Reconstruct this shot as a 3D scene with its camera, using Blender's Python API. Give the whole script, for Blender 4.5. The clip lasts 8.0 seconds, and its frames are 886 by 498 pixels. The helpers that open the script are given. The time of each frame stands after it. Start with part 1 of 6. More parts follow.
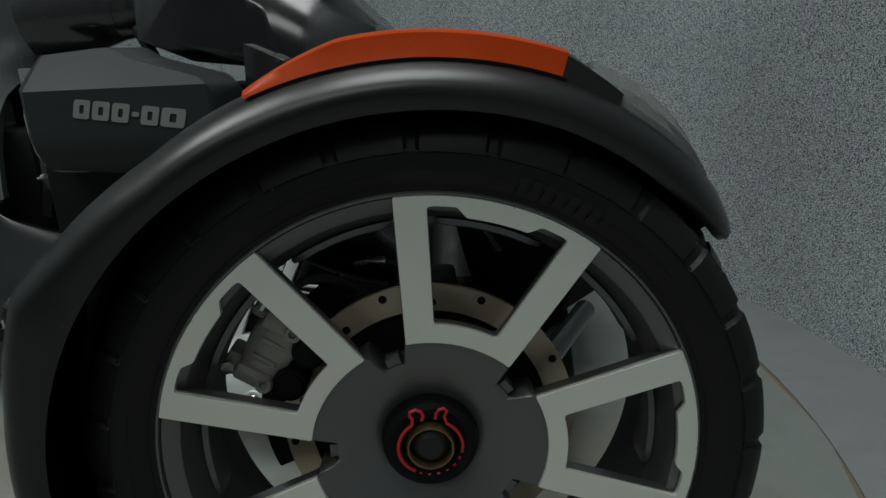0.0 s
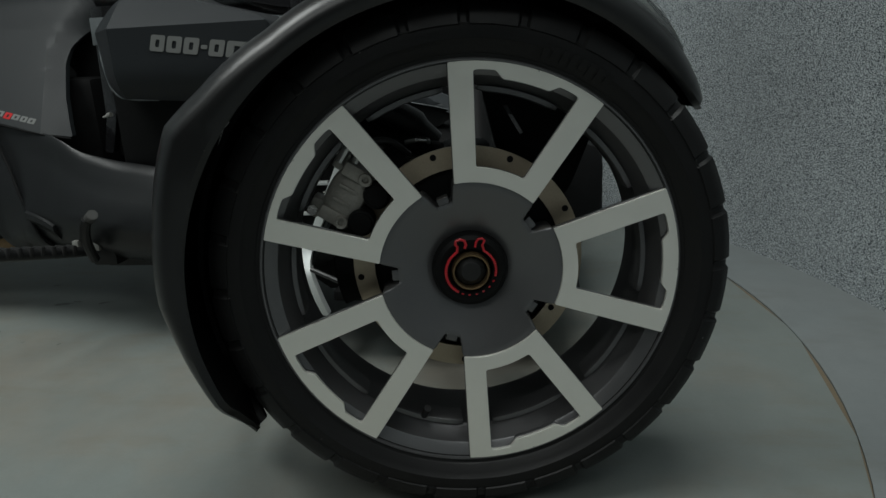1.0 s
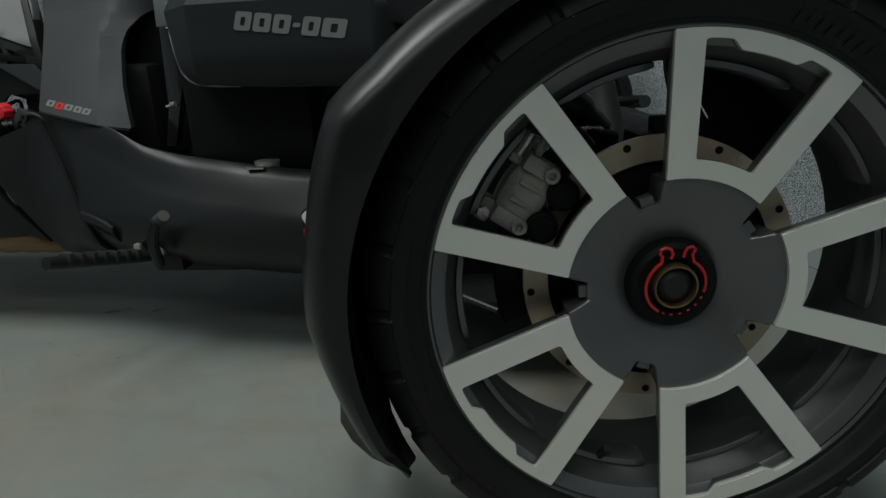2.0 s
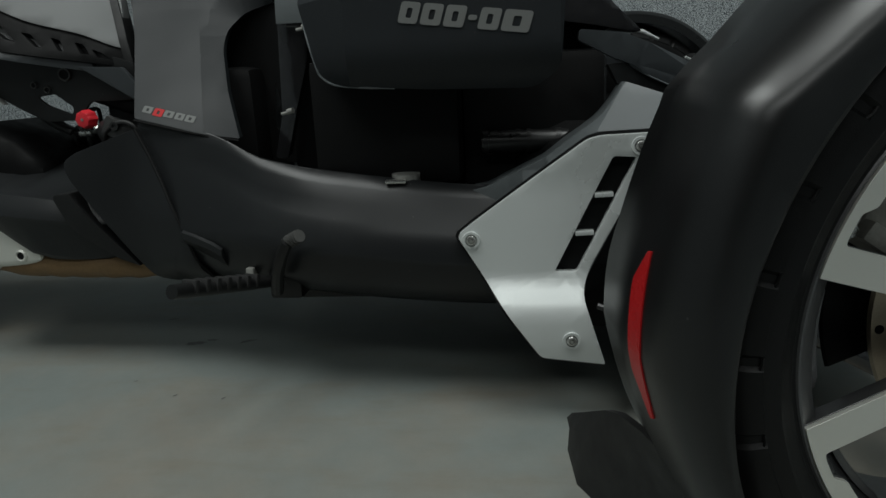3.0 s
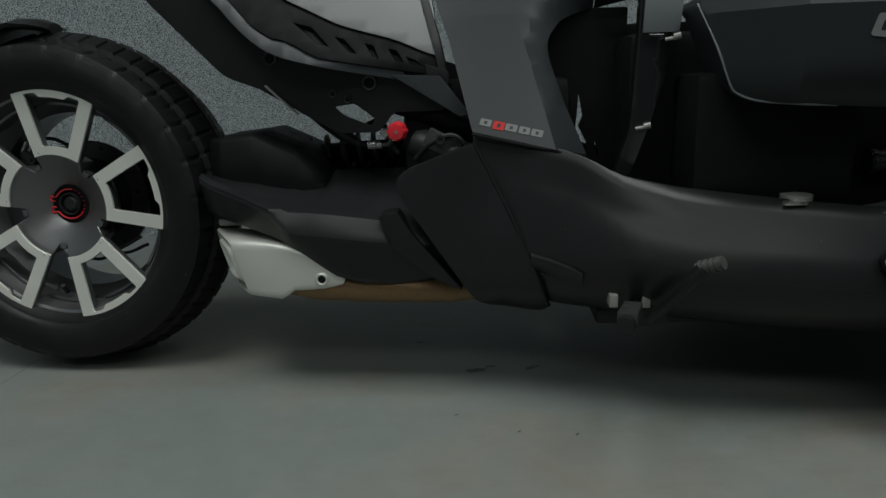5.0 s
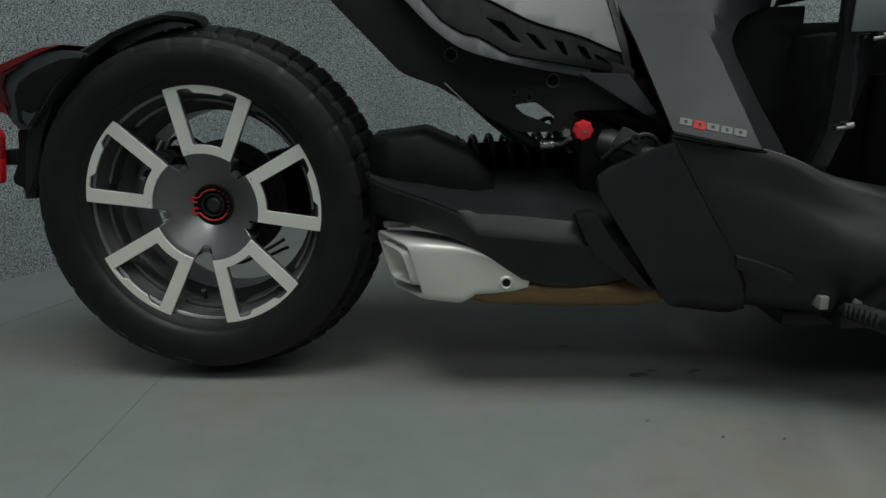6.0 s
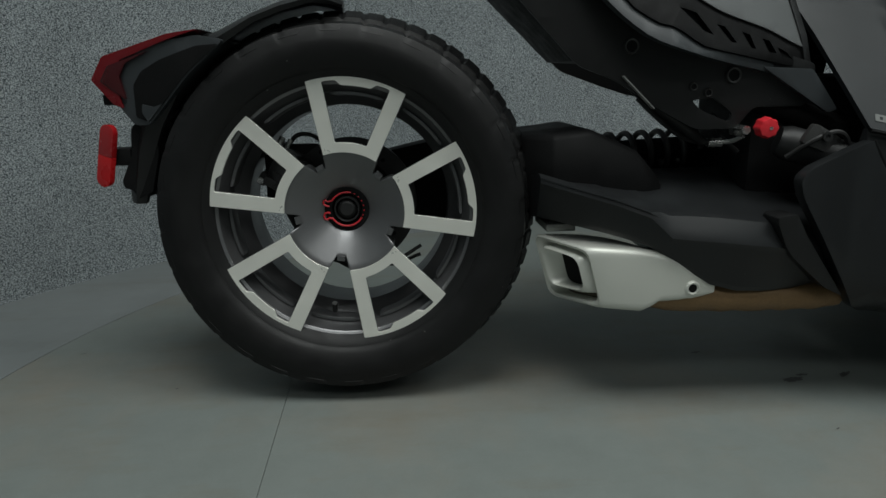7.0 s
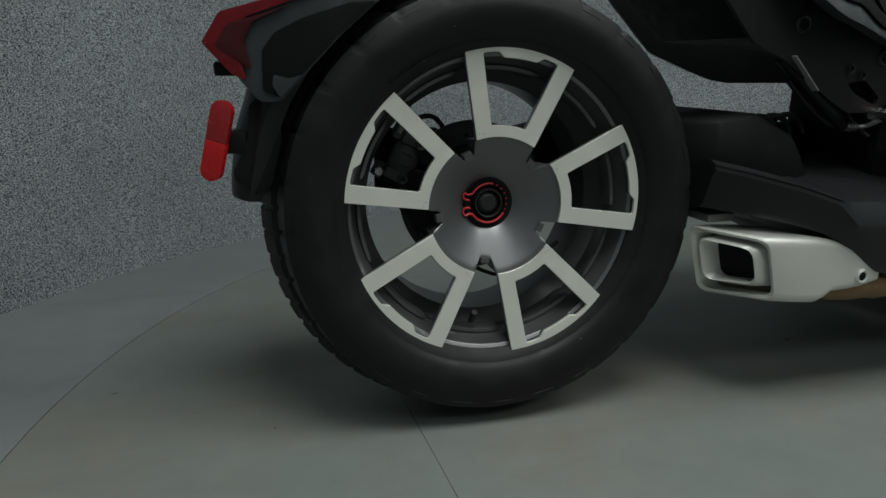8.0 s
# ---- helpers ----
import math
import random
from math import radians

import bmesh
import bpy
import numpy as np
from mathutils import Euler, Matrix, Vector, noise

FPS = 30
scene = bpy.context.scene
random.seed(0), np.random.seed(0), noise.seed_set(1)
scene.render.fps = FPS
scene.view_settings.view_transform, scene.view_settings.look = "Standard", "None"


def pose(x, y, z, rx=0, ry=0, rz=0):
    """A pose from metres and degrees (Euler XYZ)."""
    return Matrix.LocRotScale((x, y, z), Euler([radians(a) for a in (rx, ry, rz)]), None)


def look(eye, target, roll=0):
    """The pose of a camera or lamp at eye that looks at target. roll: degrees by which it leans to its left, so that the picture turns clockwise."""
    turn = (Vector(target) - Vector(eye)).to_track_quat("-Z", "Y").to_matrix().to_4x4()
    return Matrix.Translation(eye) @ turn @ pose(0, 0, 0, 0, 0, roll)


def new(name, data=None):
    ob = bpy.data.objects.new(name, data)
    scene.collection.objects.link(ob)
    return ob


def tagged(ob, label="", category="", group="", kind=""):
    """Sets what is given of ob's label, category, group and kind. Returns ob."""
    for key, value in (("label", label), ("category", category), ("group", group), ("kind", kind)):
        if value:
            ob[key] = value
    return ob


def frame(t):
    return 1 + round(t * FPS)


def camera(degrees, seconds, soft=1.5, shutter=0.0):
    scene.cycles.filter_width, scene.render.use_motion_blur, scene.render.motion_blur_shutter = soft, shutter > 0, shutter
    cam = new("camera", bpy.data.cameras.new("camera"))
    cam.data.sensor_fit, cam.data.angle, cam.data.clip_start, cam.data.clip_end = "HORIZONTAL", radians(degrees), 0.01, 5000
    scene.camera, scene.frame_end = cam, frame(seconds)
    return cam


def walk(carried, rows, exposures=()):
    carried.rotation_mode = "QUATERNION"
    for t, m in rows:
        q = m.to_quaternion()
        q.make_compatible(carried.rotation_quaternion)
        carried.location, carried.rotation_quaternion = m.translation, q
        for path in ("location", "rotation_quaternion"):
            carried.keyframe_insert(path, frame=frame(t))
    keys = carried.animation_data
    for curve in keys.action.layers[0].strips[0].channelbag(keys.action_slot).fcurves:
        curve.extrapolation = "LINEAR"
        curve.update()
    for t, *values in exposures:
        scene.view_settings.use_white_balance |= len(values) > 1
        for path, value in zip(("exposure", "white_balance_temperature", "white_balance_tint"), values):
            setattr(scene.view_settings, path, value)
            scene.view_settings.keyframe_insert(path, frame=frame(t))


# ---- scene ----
cam = camera(67.0, 8.0)
PATH = [
    (0, (0.093, -1.204, 0.603), (-0.196, 0.69, 0.028), -3.0),
    (0.5, (0.083, -1.346, 0.545), (-0.197, 0.55, -0.026), -3.1),
    (1, (0.069, -1.399, 0.512), (-0.203, 0.501, -0.05), -2.9),
    (1.5, (-0.005, -1.364, 0.502), (-0.285, 0.532, -0.068), -3.1),
    (2, (-0.118, -1.3, 0.499), (-0.392, 0.595, -0.077), -3.1),
    (2.2, (-0.168, -1.271, 0.501), (-0.433, 0.625, -0.078), -3.0),
    (3.3, (-0.48, -1.203, 0.475), (-0.684, 0.721, -0.028), -2.6),
    (3.5, (-0.539, -1.199, 0.48), (-0.732, 0.727, -0.025), -2.5),
    (4, (-0.678, -1.183, 0.49), (-0.857, 0.742, -0.022), -2.4),
    (4.5, (-0.821, -1.182, 0.512), (-0.974, 0.745, -0.002), -2.2),
    (6, (-1.299, -1.164, 0.516), (-1.337, 0.77, 0.008), -1.5),
    (6.5, (-1.478, -1.127, 0.518), (-1.433, 0.806, 0.007), -1.2),
    (7, (-1.65, -1.075, 0.51), (-1.493, 0.853, 0.002), -0.9),
    (7.5, (-1.842, -0.993, 0.497), (-1.515, 0.915, -0.006), -0.4),
    (8, (-2.05, -0.863, 0.486), (-1.451, 0.97, -0.044), 0.5),
]
DROP = 0.008
walk(cam, [(t, Matrix.Translation((0, 0, -DROP)) @ look(eye, target, roll)) for t, eye, target, roll in PATH],
     [(0, 0.0), (2.2, 0.0), (3.3, -0.08), (4.7, -0.08), (6, 0.02), (8, 0.1)])

# ---- room light ----
world = bpy.data.worlds.new("room_air")
scene.world = world
world.use_nodes = True
world.node_tree.nodes["Background"].inputs[0].default_value = (0.5, 0.55, 0.55, 1)
world.node_tree.nodes["Background"].inputs[1].default_value = 0.02


def area_lamp(name, x, y, z, sx, sy, watts, colour, rx=0.0, ry=0.0):
    data = bpy.data.lights.new(name, "AREA")
    data.shape, data.size, data.size_y = "RECTANGLE", sx, sy
    data.energy, data.color = watts, colour
    ob = new(name, data)
    ob.matrix_world = pose(x, y, z, rx, ry, 0)
    return ob


# two large overhead lamps, out of view, placed from shadows and reflections
area_lamp("ceiling_lamp", -0.02, -0.95, 2.62, 1.2, 1.2, 32, (0.95, 1.0, 0.975))
area_lamp("ceiling_lamp", -1.76, -1.00, 2.62, 1.2, 1.1, 34, (0.95, 1.0, 0.975))
# added fill lamp behind the camera; no such source is in view
area_lamp("ceiling_lamp", -0.65, -2.90, 2.62, 2.6, 0.8, 21, (0.95, 1.0, 0.975))


# ---- materials ----
def material(name, colour, rough=0.5, metal=0.0, var=0.12, scale=40.0, bump=0.15, fine=900.0, coat=0.0, spec=0.5,
             dust=0.0, rvar=0.1, specks=0.0):
    """A procedural surface: large and fine variation of colour, roughness and relief."""
    m = bpy.data.materials.new(name)
    m.use_nodes = True
    t = m.node_tree
    n, l = t.nodes, t.links
    b = n["Principled BSDF"]
    b.inputs["Metallic"].default_value = metal
    b.inputs["Specular IOR Level"].default_value = spec
    b.inputs["Coat Weight"].default_value = coat
    b.inputs["Coat Roughness"].default_value = 0.12
    tc = n.new("ShaderNodeTexCoord")
    big = n.new("ShaderNodeTexNoise")
    big.inputs["Scale"].default_value = scale
    big.inputs["Detail"].default_value = 6
    small = n.new("ShaderNodeTexNoise")
    small.inputs["Scale"].default_value = fine
    small.inputs["Detail"].default_value = 3
    l.new(tc.outputs["Object"], big.inputs["Vector"])
    l.new(tc.outputs["Object"], small.inputs["Vector"])
    ramp = n.new("ShaderNodeMix")
    ramp.data_type = "RGBA"
    lo = [c * (1 - var) for c in colour]
    hi = [min(1, c * (1 + var) + dust) for c in colour]
    ramp.inputs[6].default_value = (*lo, 1)
    ramp.inputs[7].default_value = (*hi, 1)
    add = n.new("ShaderNodeMath")
    add.operation = "MULTIPLY_ADD"
    add.inputs[1].default_value = 0.5
    half = n.new("ShaderNodeMath")
    half.operation = "MULTIPLY"
    half.inputs[1].default_value = 0.5
    l.new(big.outputs["Fac"], half.inputs[0])
    l.new(small.outputs["Fac"], add.inputs[0])
    l.new(half.outputs[0], add.inputs[2])
    l.new(add.outputs[0], ramp.inputs[0])
    if specks > 0:
        cell = n.new("ShaderNodeTexVoronoi")
        cell.inputs["Scale"].default_value = 34.0
        l.new(tc.outputs["Object"], cell.inputs["Vector"])
        dot = n.new("ShaderNodeMath")
        dot.operation = "LESS_THAN"
        dot.inputs[1].default_value = 0.030
        l.new(cell.outputs["Distance"], dot.inputs[0])
        grit = n.new("ShaderNodeMix")
        grit.data_type = "RGBA"
        grit.inputs[7].default_value = (specks, specks, specks * 0.95, 1)
        l.new(dot.outputs[0], grit.inputs[0])
        l.new(ramp.outputs[2], grit.inputs[6])
        l.new(grit.outputs[2], b.inputs["Base Color"])
    else:
        l.new(ramp.outputs[2], b.inputs["Base Color"])
    rr = n.new("ShaderNodeMapRange")
    rr.inputs[1].default_value, rr.inputs[2].default_value = 0.3, 0.7
    rr.inputs[3].default_value, rr.inputs[4].default_value = max(0.02, rough - rvar), min(1, rough + rvar)
    l.new(big.outputs["Fac"], rr.inputs[0])
    l.new(rr.outputs[0], b.inputs["Roughness"])
    if bump > 0:
        bp = n.new("ShaderNodeBump")
        bp.inputs["Strength"].default_value = bump
        bp.inputs["Distance"].default_value = 0.0006
        l.new(small.outputs["Fac"], bp.inputs["Height"])
        l.new(bp.outputs[0], b.inputs["Normal"])
    return m


M_black = material("matte_black_plastic", (0.0085, 0.0088, 0.0090), 0.42, specks=0.06, bump=0.25, fine=2200, scale=14, rvar=0.05, spec=0.34)
M_satin = material("satin_black_panel", (0.0130, 0.0140, 0.0148), 0.33, specks=0.06, bump=0.06, fine=1800, scale=10, rvar=0.05, spec=0.29)
M_slate = material("slate_grey_panel", (0.0120, 0.0143, 0.0158), 0.45, bump=0.06, fine=1800, scale=10, rvar=0.04, spec=0.22)
M_tail = material("dark_grey_tail_plastic", (0.030, 0.034, 0.037), 0.42, bump=0.06, fine=1800, scale=10, rvar=0.04)
M_soot = material("brown_soot", (0.085, 0.070, 0.048), 0.75, var=0.4, scale=40, bump=0.3)
M_box = material("soft_black_plastic", (0.0185, 0.0210, 0.0232), 0.42, bump=0.15, fine=1800, scale=10, rvar=0.05, spec=0.2, specks=0.05)
M_arm = material("dark_grey_panel", (0.105, 0.117, 0.121), 0.42, bump=0.06, fine=1800, scale=10, rvar=0.04)
M_fender = material("semi_gloss_black_fender", (0.0058, 0.0060, 0.0062), 0.32, bump=0.06, fine=1800, scale=10, rvar=0.05, spec=0.52, specks=0.05)
M_deep = material("soot_black_part", (0.0062, 0.0063, 0.0065), 0.55, bump=0.2, fine=900, spec=0.13)
M_gloss = material("gloss_black_fairing", (0.010, 0.010, 0.011), 0.16, bump=0.0, coat=0.6, rvar=0.03)
M_tyre = material("tyre_rubber", (0.0072, 0.0072, 0.0073), 0.45, var=0.3, scale=30, bump=0.35, fine=1300, spec=0.25, specks=0.16, dust=0.0015)
M_rim = material("dark_grey_cast_rim", (0.150, 0.150, 0.153), 0.34, metal=0.7, bump=0.1, fine=2500, scale=25, rvar=0.05, spec=0.6)
M_alloy = material("machined_alloy", (0.84, 0.835, 0.77), 0.36, metal=0.50, var=0.06, bump=0.05, fine=1600, scale=30)
M_silver = material("silver_paint", (0.68, 0.71, 0.70), 0.32, metal=0.34, var=0.05, bump=0.08, fine=3000, scale=12, coat=0.15)
M_grey = material("silver_grey_fairing", (0.13, 0.135, 0.135), 0.36, metal=0.35, var=0.05, bump=0.05, fine=3000, scale=10)
M_muffler = material("brushed_silver_muffler", (0.66, 0.665, 0.61), 0.42, metal=0.35, var=0.07, bump=0.15, fine=1500, scale=16)
M_rust = material("heat_stained_shield", (0.20, 0.125, 0.06), 0.55, metal=0.4, var=0.45, bump=0.4, fine=300, scale=22)
M_steel = material("bright_steel", (0.55, 0.55, 0.53), 0.28, metal=0.95, var=0.1, bump=0.05)
M_disc = material("worn_brake_steel", (0.46, 0.39, 0.29), 0.42, metal=0.6, var=0.3, scale=60, bump=0.2, fine=700)
M_cast = material("cast_aluminium", (0.30, 0.30, 0.28), 0.5, metal=0.5, var=0.3, scale=50, bump=0.5, fine=500)
M_caliper = material("dark_cast_caliper", (0.28, 0.272, 0.245), 0.5, metal=0.4, var=0.4, scale=60, bump=0.6, fine=400)
M_brass = material("aged_brass", (0.22, 0.15, 0.08), 0.35, metal=0.8, var=0.3, scale=90)
M_red = material("red_plastic", (0.55, 0.02, 0.03), 0.38, var=0.1, bump=0.05)
M_refl = material("red_reflector_plastic", (0.46, 0.012, 0.014), 0.28, var=0.08, bump=0.5, fine=500, coat=0.1, spec=0.35)
# same red plastic, darkened for the half that returns less light
M_refl_dim = material("dark_red_reflector_plastic", (0.32, 0.009, 0.012), 0.25, var=0.08, bump=0.5, fine=500, coat=0.4)
M_lens = material("dark_red_lamp_lens", (0.13, 0.004, 0.007), 0.2, var=0.1, bump=0.0, coat=0.1, spec=0.35)
M_chevron = material("deep_red_inner_lens", (0.045, 0.0015, 0.003), 0.2, var=0.1, bump=0.0, coat=0.2, spec=0.4)
M_amber = material("amber_reflector_plastic", (0.36, 0.038, 0.003), 0.36, var=0.22, bump=0.15, fine=900, coat=0.0, spec=0.12)
M_logo = material("light_grey_print", (0.15, 0.155, 0.15), 0.55, var=0.06, bump=0.0, spec=0.2)
M_logo_red = material("red_print", (0.42, 0.016, 0.018), 0.55, var=0.06, bump=0.0, spec=0.15)
M_spring = material("dark_spring_steel", (0.025, 0.025, 0.025), 0.4, metal=0.4)
M_iron = material("dark_cast_iron", (0.055, 0.055, 0.054), 0.45, metal=0.4, var=0.4, scale=60, bump=0.5, fine=400)
M_hose = material("ribbed_black_hose", (0.012, 0.012, 0.0125), 0.32, var=0.2, bump=0.1, spec=0.5)
M_rubber = material("dark_rubber", (0.008, 0.008, 0.008), 0.6, bump=0.3)
M_pad = material("worn_grey_rubber", (0.055, 0.055, 0.052), 0.6, var=0.3, bump=0.5, fine=500)
M_paper = material("faded_sticker", (0.25, 0.25, 0.24), 0.6)

M_clear = bpy.data.materials.new("clear_lens")
M_clear.use_nodes = True
_b = M_clear.node_tree.nodes["Principled BSDF"]
_b.inputs["Base Color"].default_value = (0.62, 0.66, 0.66, 1)
_b.inputs["Roughness"].default_value = 0.12
_b.inputs["Transmission Weight"].default_value = 0.85
_b.inputs["IOR"].default_value = 1.45


def ground_material(name, colour, seam_dust):
    """Painted floor with scuffs, faint stains and a fine texture."""
    m = material(name, colour, 0.5, var=0.10, scale=3.0, bump=0.12, fine=260, rvar=0.06)
    t = m.node_tree
    n, l = t.nodes, t.links
    b = n["Principled BSDF"]
    base = b.inputs["Base Color"].links[0].from_socket
    tc = n.new("ShaderNodeTexCoord")
    sp = n.new("ShaderNodeTexNoise")
    sp.inputs["Scale"].default_value = 1.6
    sp.inputs["Detail"].default_value = 8
    sp.inputs["Roughness"].default_value = 0.65
    l.new(tc.outputs["Object"], sp.inputs["Vector"])
    mr = n.new("ShaderNodeMapRange")
    mr.inputs[1].default_value, mr.inputs[2].default_value = 0.47, 0.68
    mr.inputs[3].default_value, mr.inputs[4].default_value = 0.0, 0.8
    l.new(sp.outputs["Fac"], mr.inputs[0])
    mx = n.new("ShaderNodeMix")
    mx.data_type = "RGBA"
    mx.inputs[7].default_value = (*seam_dust, 1)
    l.new(mr.outputs[0], mx.inputs[0])
    l.new(base, mx.inputs[6])
    streak = n.new("ShaderNodeTexNoise")
    streak.inputs["Scale"].default_value = 5.0
    streak.inputs["Detail"].default_value = 9
    streak.inputs["Roughness"].default_value = 0.7
    stretch = n.new("ShaderNodeMapping")
    stretch.inputs["Scale"].default_value = (0.6, 2.2, 1.0)
    stretch.inputs["Rotation"].default_value = (0, 0, 0.3)
    l.new(tc.outputs["Object"], stretch.inputs["Vector"])
    l.new(stretch.outputs[0], streak.inputs["Vector"])
    worn = n.new("ShaderNodeMapRange")
    worn.inputs[1].default_value, worn.inputs[2].default_value = 0.52, 0.74
    worn.inputs[3].default_value, worn.inputs[4].default_value = 0.0, 0.55
    l.new(streak.outputs["Fac"], worn.inputs[0])
    grime = n.new("ShaderNodeMix")
    grime.data_type = "RGBA"
    grime.inputs[7].default_value = (seam_dust[0] * 0.78, seam_dust[1] * 0.74, seam_dust[2] * 0.66, 1)
    l.new(worn.outputs[0], grime.inputs[0])
    l.new(mx.outputs[2], grime.inputs[6])
    scuff = n.new("ShaderNodeTexNoise")
    scuff.inputs["Scale"].default_value = 16.0
    scuff.inputs["Detail"].default_value = 12
    scuff.inputs["Roughness"].default_value = 0.72
    l.new(tc.outputs["Object"], scuff.inputs["Vector"])
    gain = n.new("ShaderNodeMapRange")
    gain.inputs[1].default_value, gain.inputs[2].default_value = 0.3, 0.7
    gain.inputs[3].default_value, gain.inputs[4].default_value = 0.93, 1.06
    l.new(scuff.outputs["Fac"], gain.inputs[0])
    vm = n.new("ShaderNodeVectorMath")
    vm.operation = "SCALE"
    l.new(grime.outputs[2], vm.inputs[0])
    l.new(gain.outputs[0], vm.inputs["Scale"])
    l.new(vm.outputs[0], b.inputs["Base Color"])
    return m


M_floor = ground_material("grey_painted_floor", (0.188, 0.206, 0.207), (0.192, 0.203, 0.203))
M_turn = ground_material("grey_painted_turntable", (0.172, 0.192, 0.181), (0.204, 0.183, 0.150))
M_seam = material("dusty_gap", (0.16, 0.125, 0.08), 0.8, var=0.5, scale=12, bump=0.3)
M_stain = material("oil_stain", (0.05, 0.052, 0.05), 0.4, var=0.4, scale=50)
M_wall = material("grey_carpet_wall", (0.30, 0.335, 0.335), 0.95, var=0.0, scale=2.0, bump=1.0, fine=330, spec=0.1)


def carpet(m):
    """Salt and pepper tufts over faint cloudy wear."""
    t = m.node_tree
    n, l = t.nodes, t.links
    b = n["Principled BSDF"]
    tc = n.new("ShaderNodeTexCoord")
    tuft = n.new("ShaderNodeTexNoise")
    tuft.inputs["Scale"].default_value = 820.0
    tuft.inputs["Detail"].default_value = 3.0
    weave = n.new("ShaderNodeMapping")
    weave.inputs["Scale"].default_value = (0.40, 0.40, 1.0)
    l.new(tc.outputs["Object"], weave.inputs["Vector"])
    l.new(weave.outputs[0], tuft.inputs["Vector"])
    cloud = n.new("ShaderNodeTexNoise")
    cloud.inputs["Scale"].default_value = 2.2
    cloud.inputs["Detail"].default_value = 5.0
    l.new(tc.outputs["Object"], cloud.inputs["Vector"])
    mr = n.new("ShaderNodeMapRange")
    mr.inputs[1].default_value, mr.inputs[2].default_value = 0.464, 0.536
    mr.inputs[3].default_value, mr.inputs[4].default_value = 0.0, 1.0
    l.new(tuft.outputs["Fac"], mr.inputs[0])
    mx = n.new("ShaderNodeMix")
    mx.data_type = "RGBA"
    mx.inputs[6].default_value = (0.040, 0.052, 0.058, 1)
    mx.inputs[7].default_value = (0.53, 0.575, 0.59, 1)
    l.new(mr.outputs[0], mx.inputs[0])
    sh = n.new("ShaderNodeMapRange")
    sh.inputs[1].default_value, sh.inputs[2].default_value = 0.3, 0.7
    sh.inputs[3].default_value, sh.inputs[4].default_value = 0.86, 1.12
    l.new(cloud.outputs["Fac"], sh.inputs[0])
    vm = n.new("ShaderNodeVectorMath")
    vm.operation = "SCALE"
    l.new(mx.outputs[2], vm.inputs[0])
    l.new(sh.outputs[0], vm.inputs["Scale"])
    l.new(vm.outputs[0], b.inputs["Base Color"])
    bp = [k for k in n if k.type == "BUMP"][0]
    bp.inputs["Distance"].default_value = 0.003
    l.new(tuft.outputs["Fac"], bp.inputs["Height"])


carpet(M_wall)
M_plain = material("plain_dark_grey_paint", (0.05, 0.052, 0.052), 0.8, var=0.05, scale=3)


# ---- mesh helpers ----
def finish(bm, sharp=35.0):
    bmesh.ops.recalc_face_normals(bm, faces=bm.faces)
    for f in bm.faces:
        f.smooth = True
    me = bpy.data.meshes.new("mesh")
    bm.to_mesh(me)
    bm.free()
    me.set_sharp_from_angle(angle=radians(sharp))
    return me


HOME = Vector((-0.85, 0.0, 0.0))


def part(name, bm, mat, parent, label="", local=False, sharp=35.0):
    me = finish(bm, sharp) if isinstance(bm, bmesh.types.BMesh) else bm
    me.name = name
    if mat and not me.materials:
        me.materials.append(mat)
    ob = new(name, me)
    ob.parent = parent
    if not local:
        ob.matrix_parent_inverse = Matrix.Translation(-HOME)
    if label:
        tagged(ob, label)
    return ob


def rounded(pts, r, n=4):
    """A closed outline with its corners rounded; r may be one radius or one for each corner."""
    out = []
    for i, p in enumerate(pts):
        p = Vector(p)
        a, b = Vector(pts[i - 1]) - p, Vector(pts[(i + 1) % len(pts)]) - p
        q = r[i] if isinstance(r, (list, tuple)) else r
        q = min(q, a.length * 0.45, b.length * 0.45)
        if q <= 0:
            out.append(p)
            continue
        s, e = p + a.normalized() * q, p + b.normalized() * q
        for k in range(n + 1):
            u = k / n
            out.append(s * (1 - u) ** 2 + p * (2 * u * (1 - u)) + e * u * u)
    return out


def bevel_sharp(bm, width, seg=2, angle=50.0):
    es = [e for e in bm.edges if len(e.link_faces) == 2 and e.calc_face_angle(0) > radians(angle)]
    if es and width > 0:
        bmesh.ops.bevel(bm, geom=es, offset=width, segments=seg, profile=0.6, affect="EDGES", clamp_overlap=True)


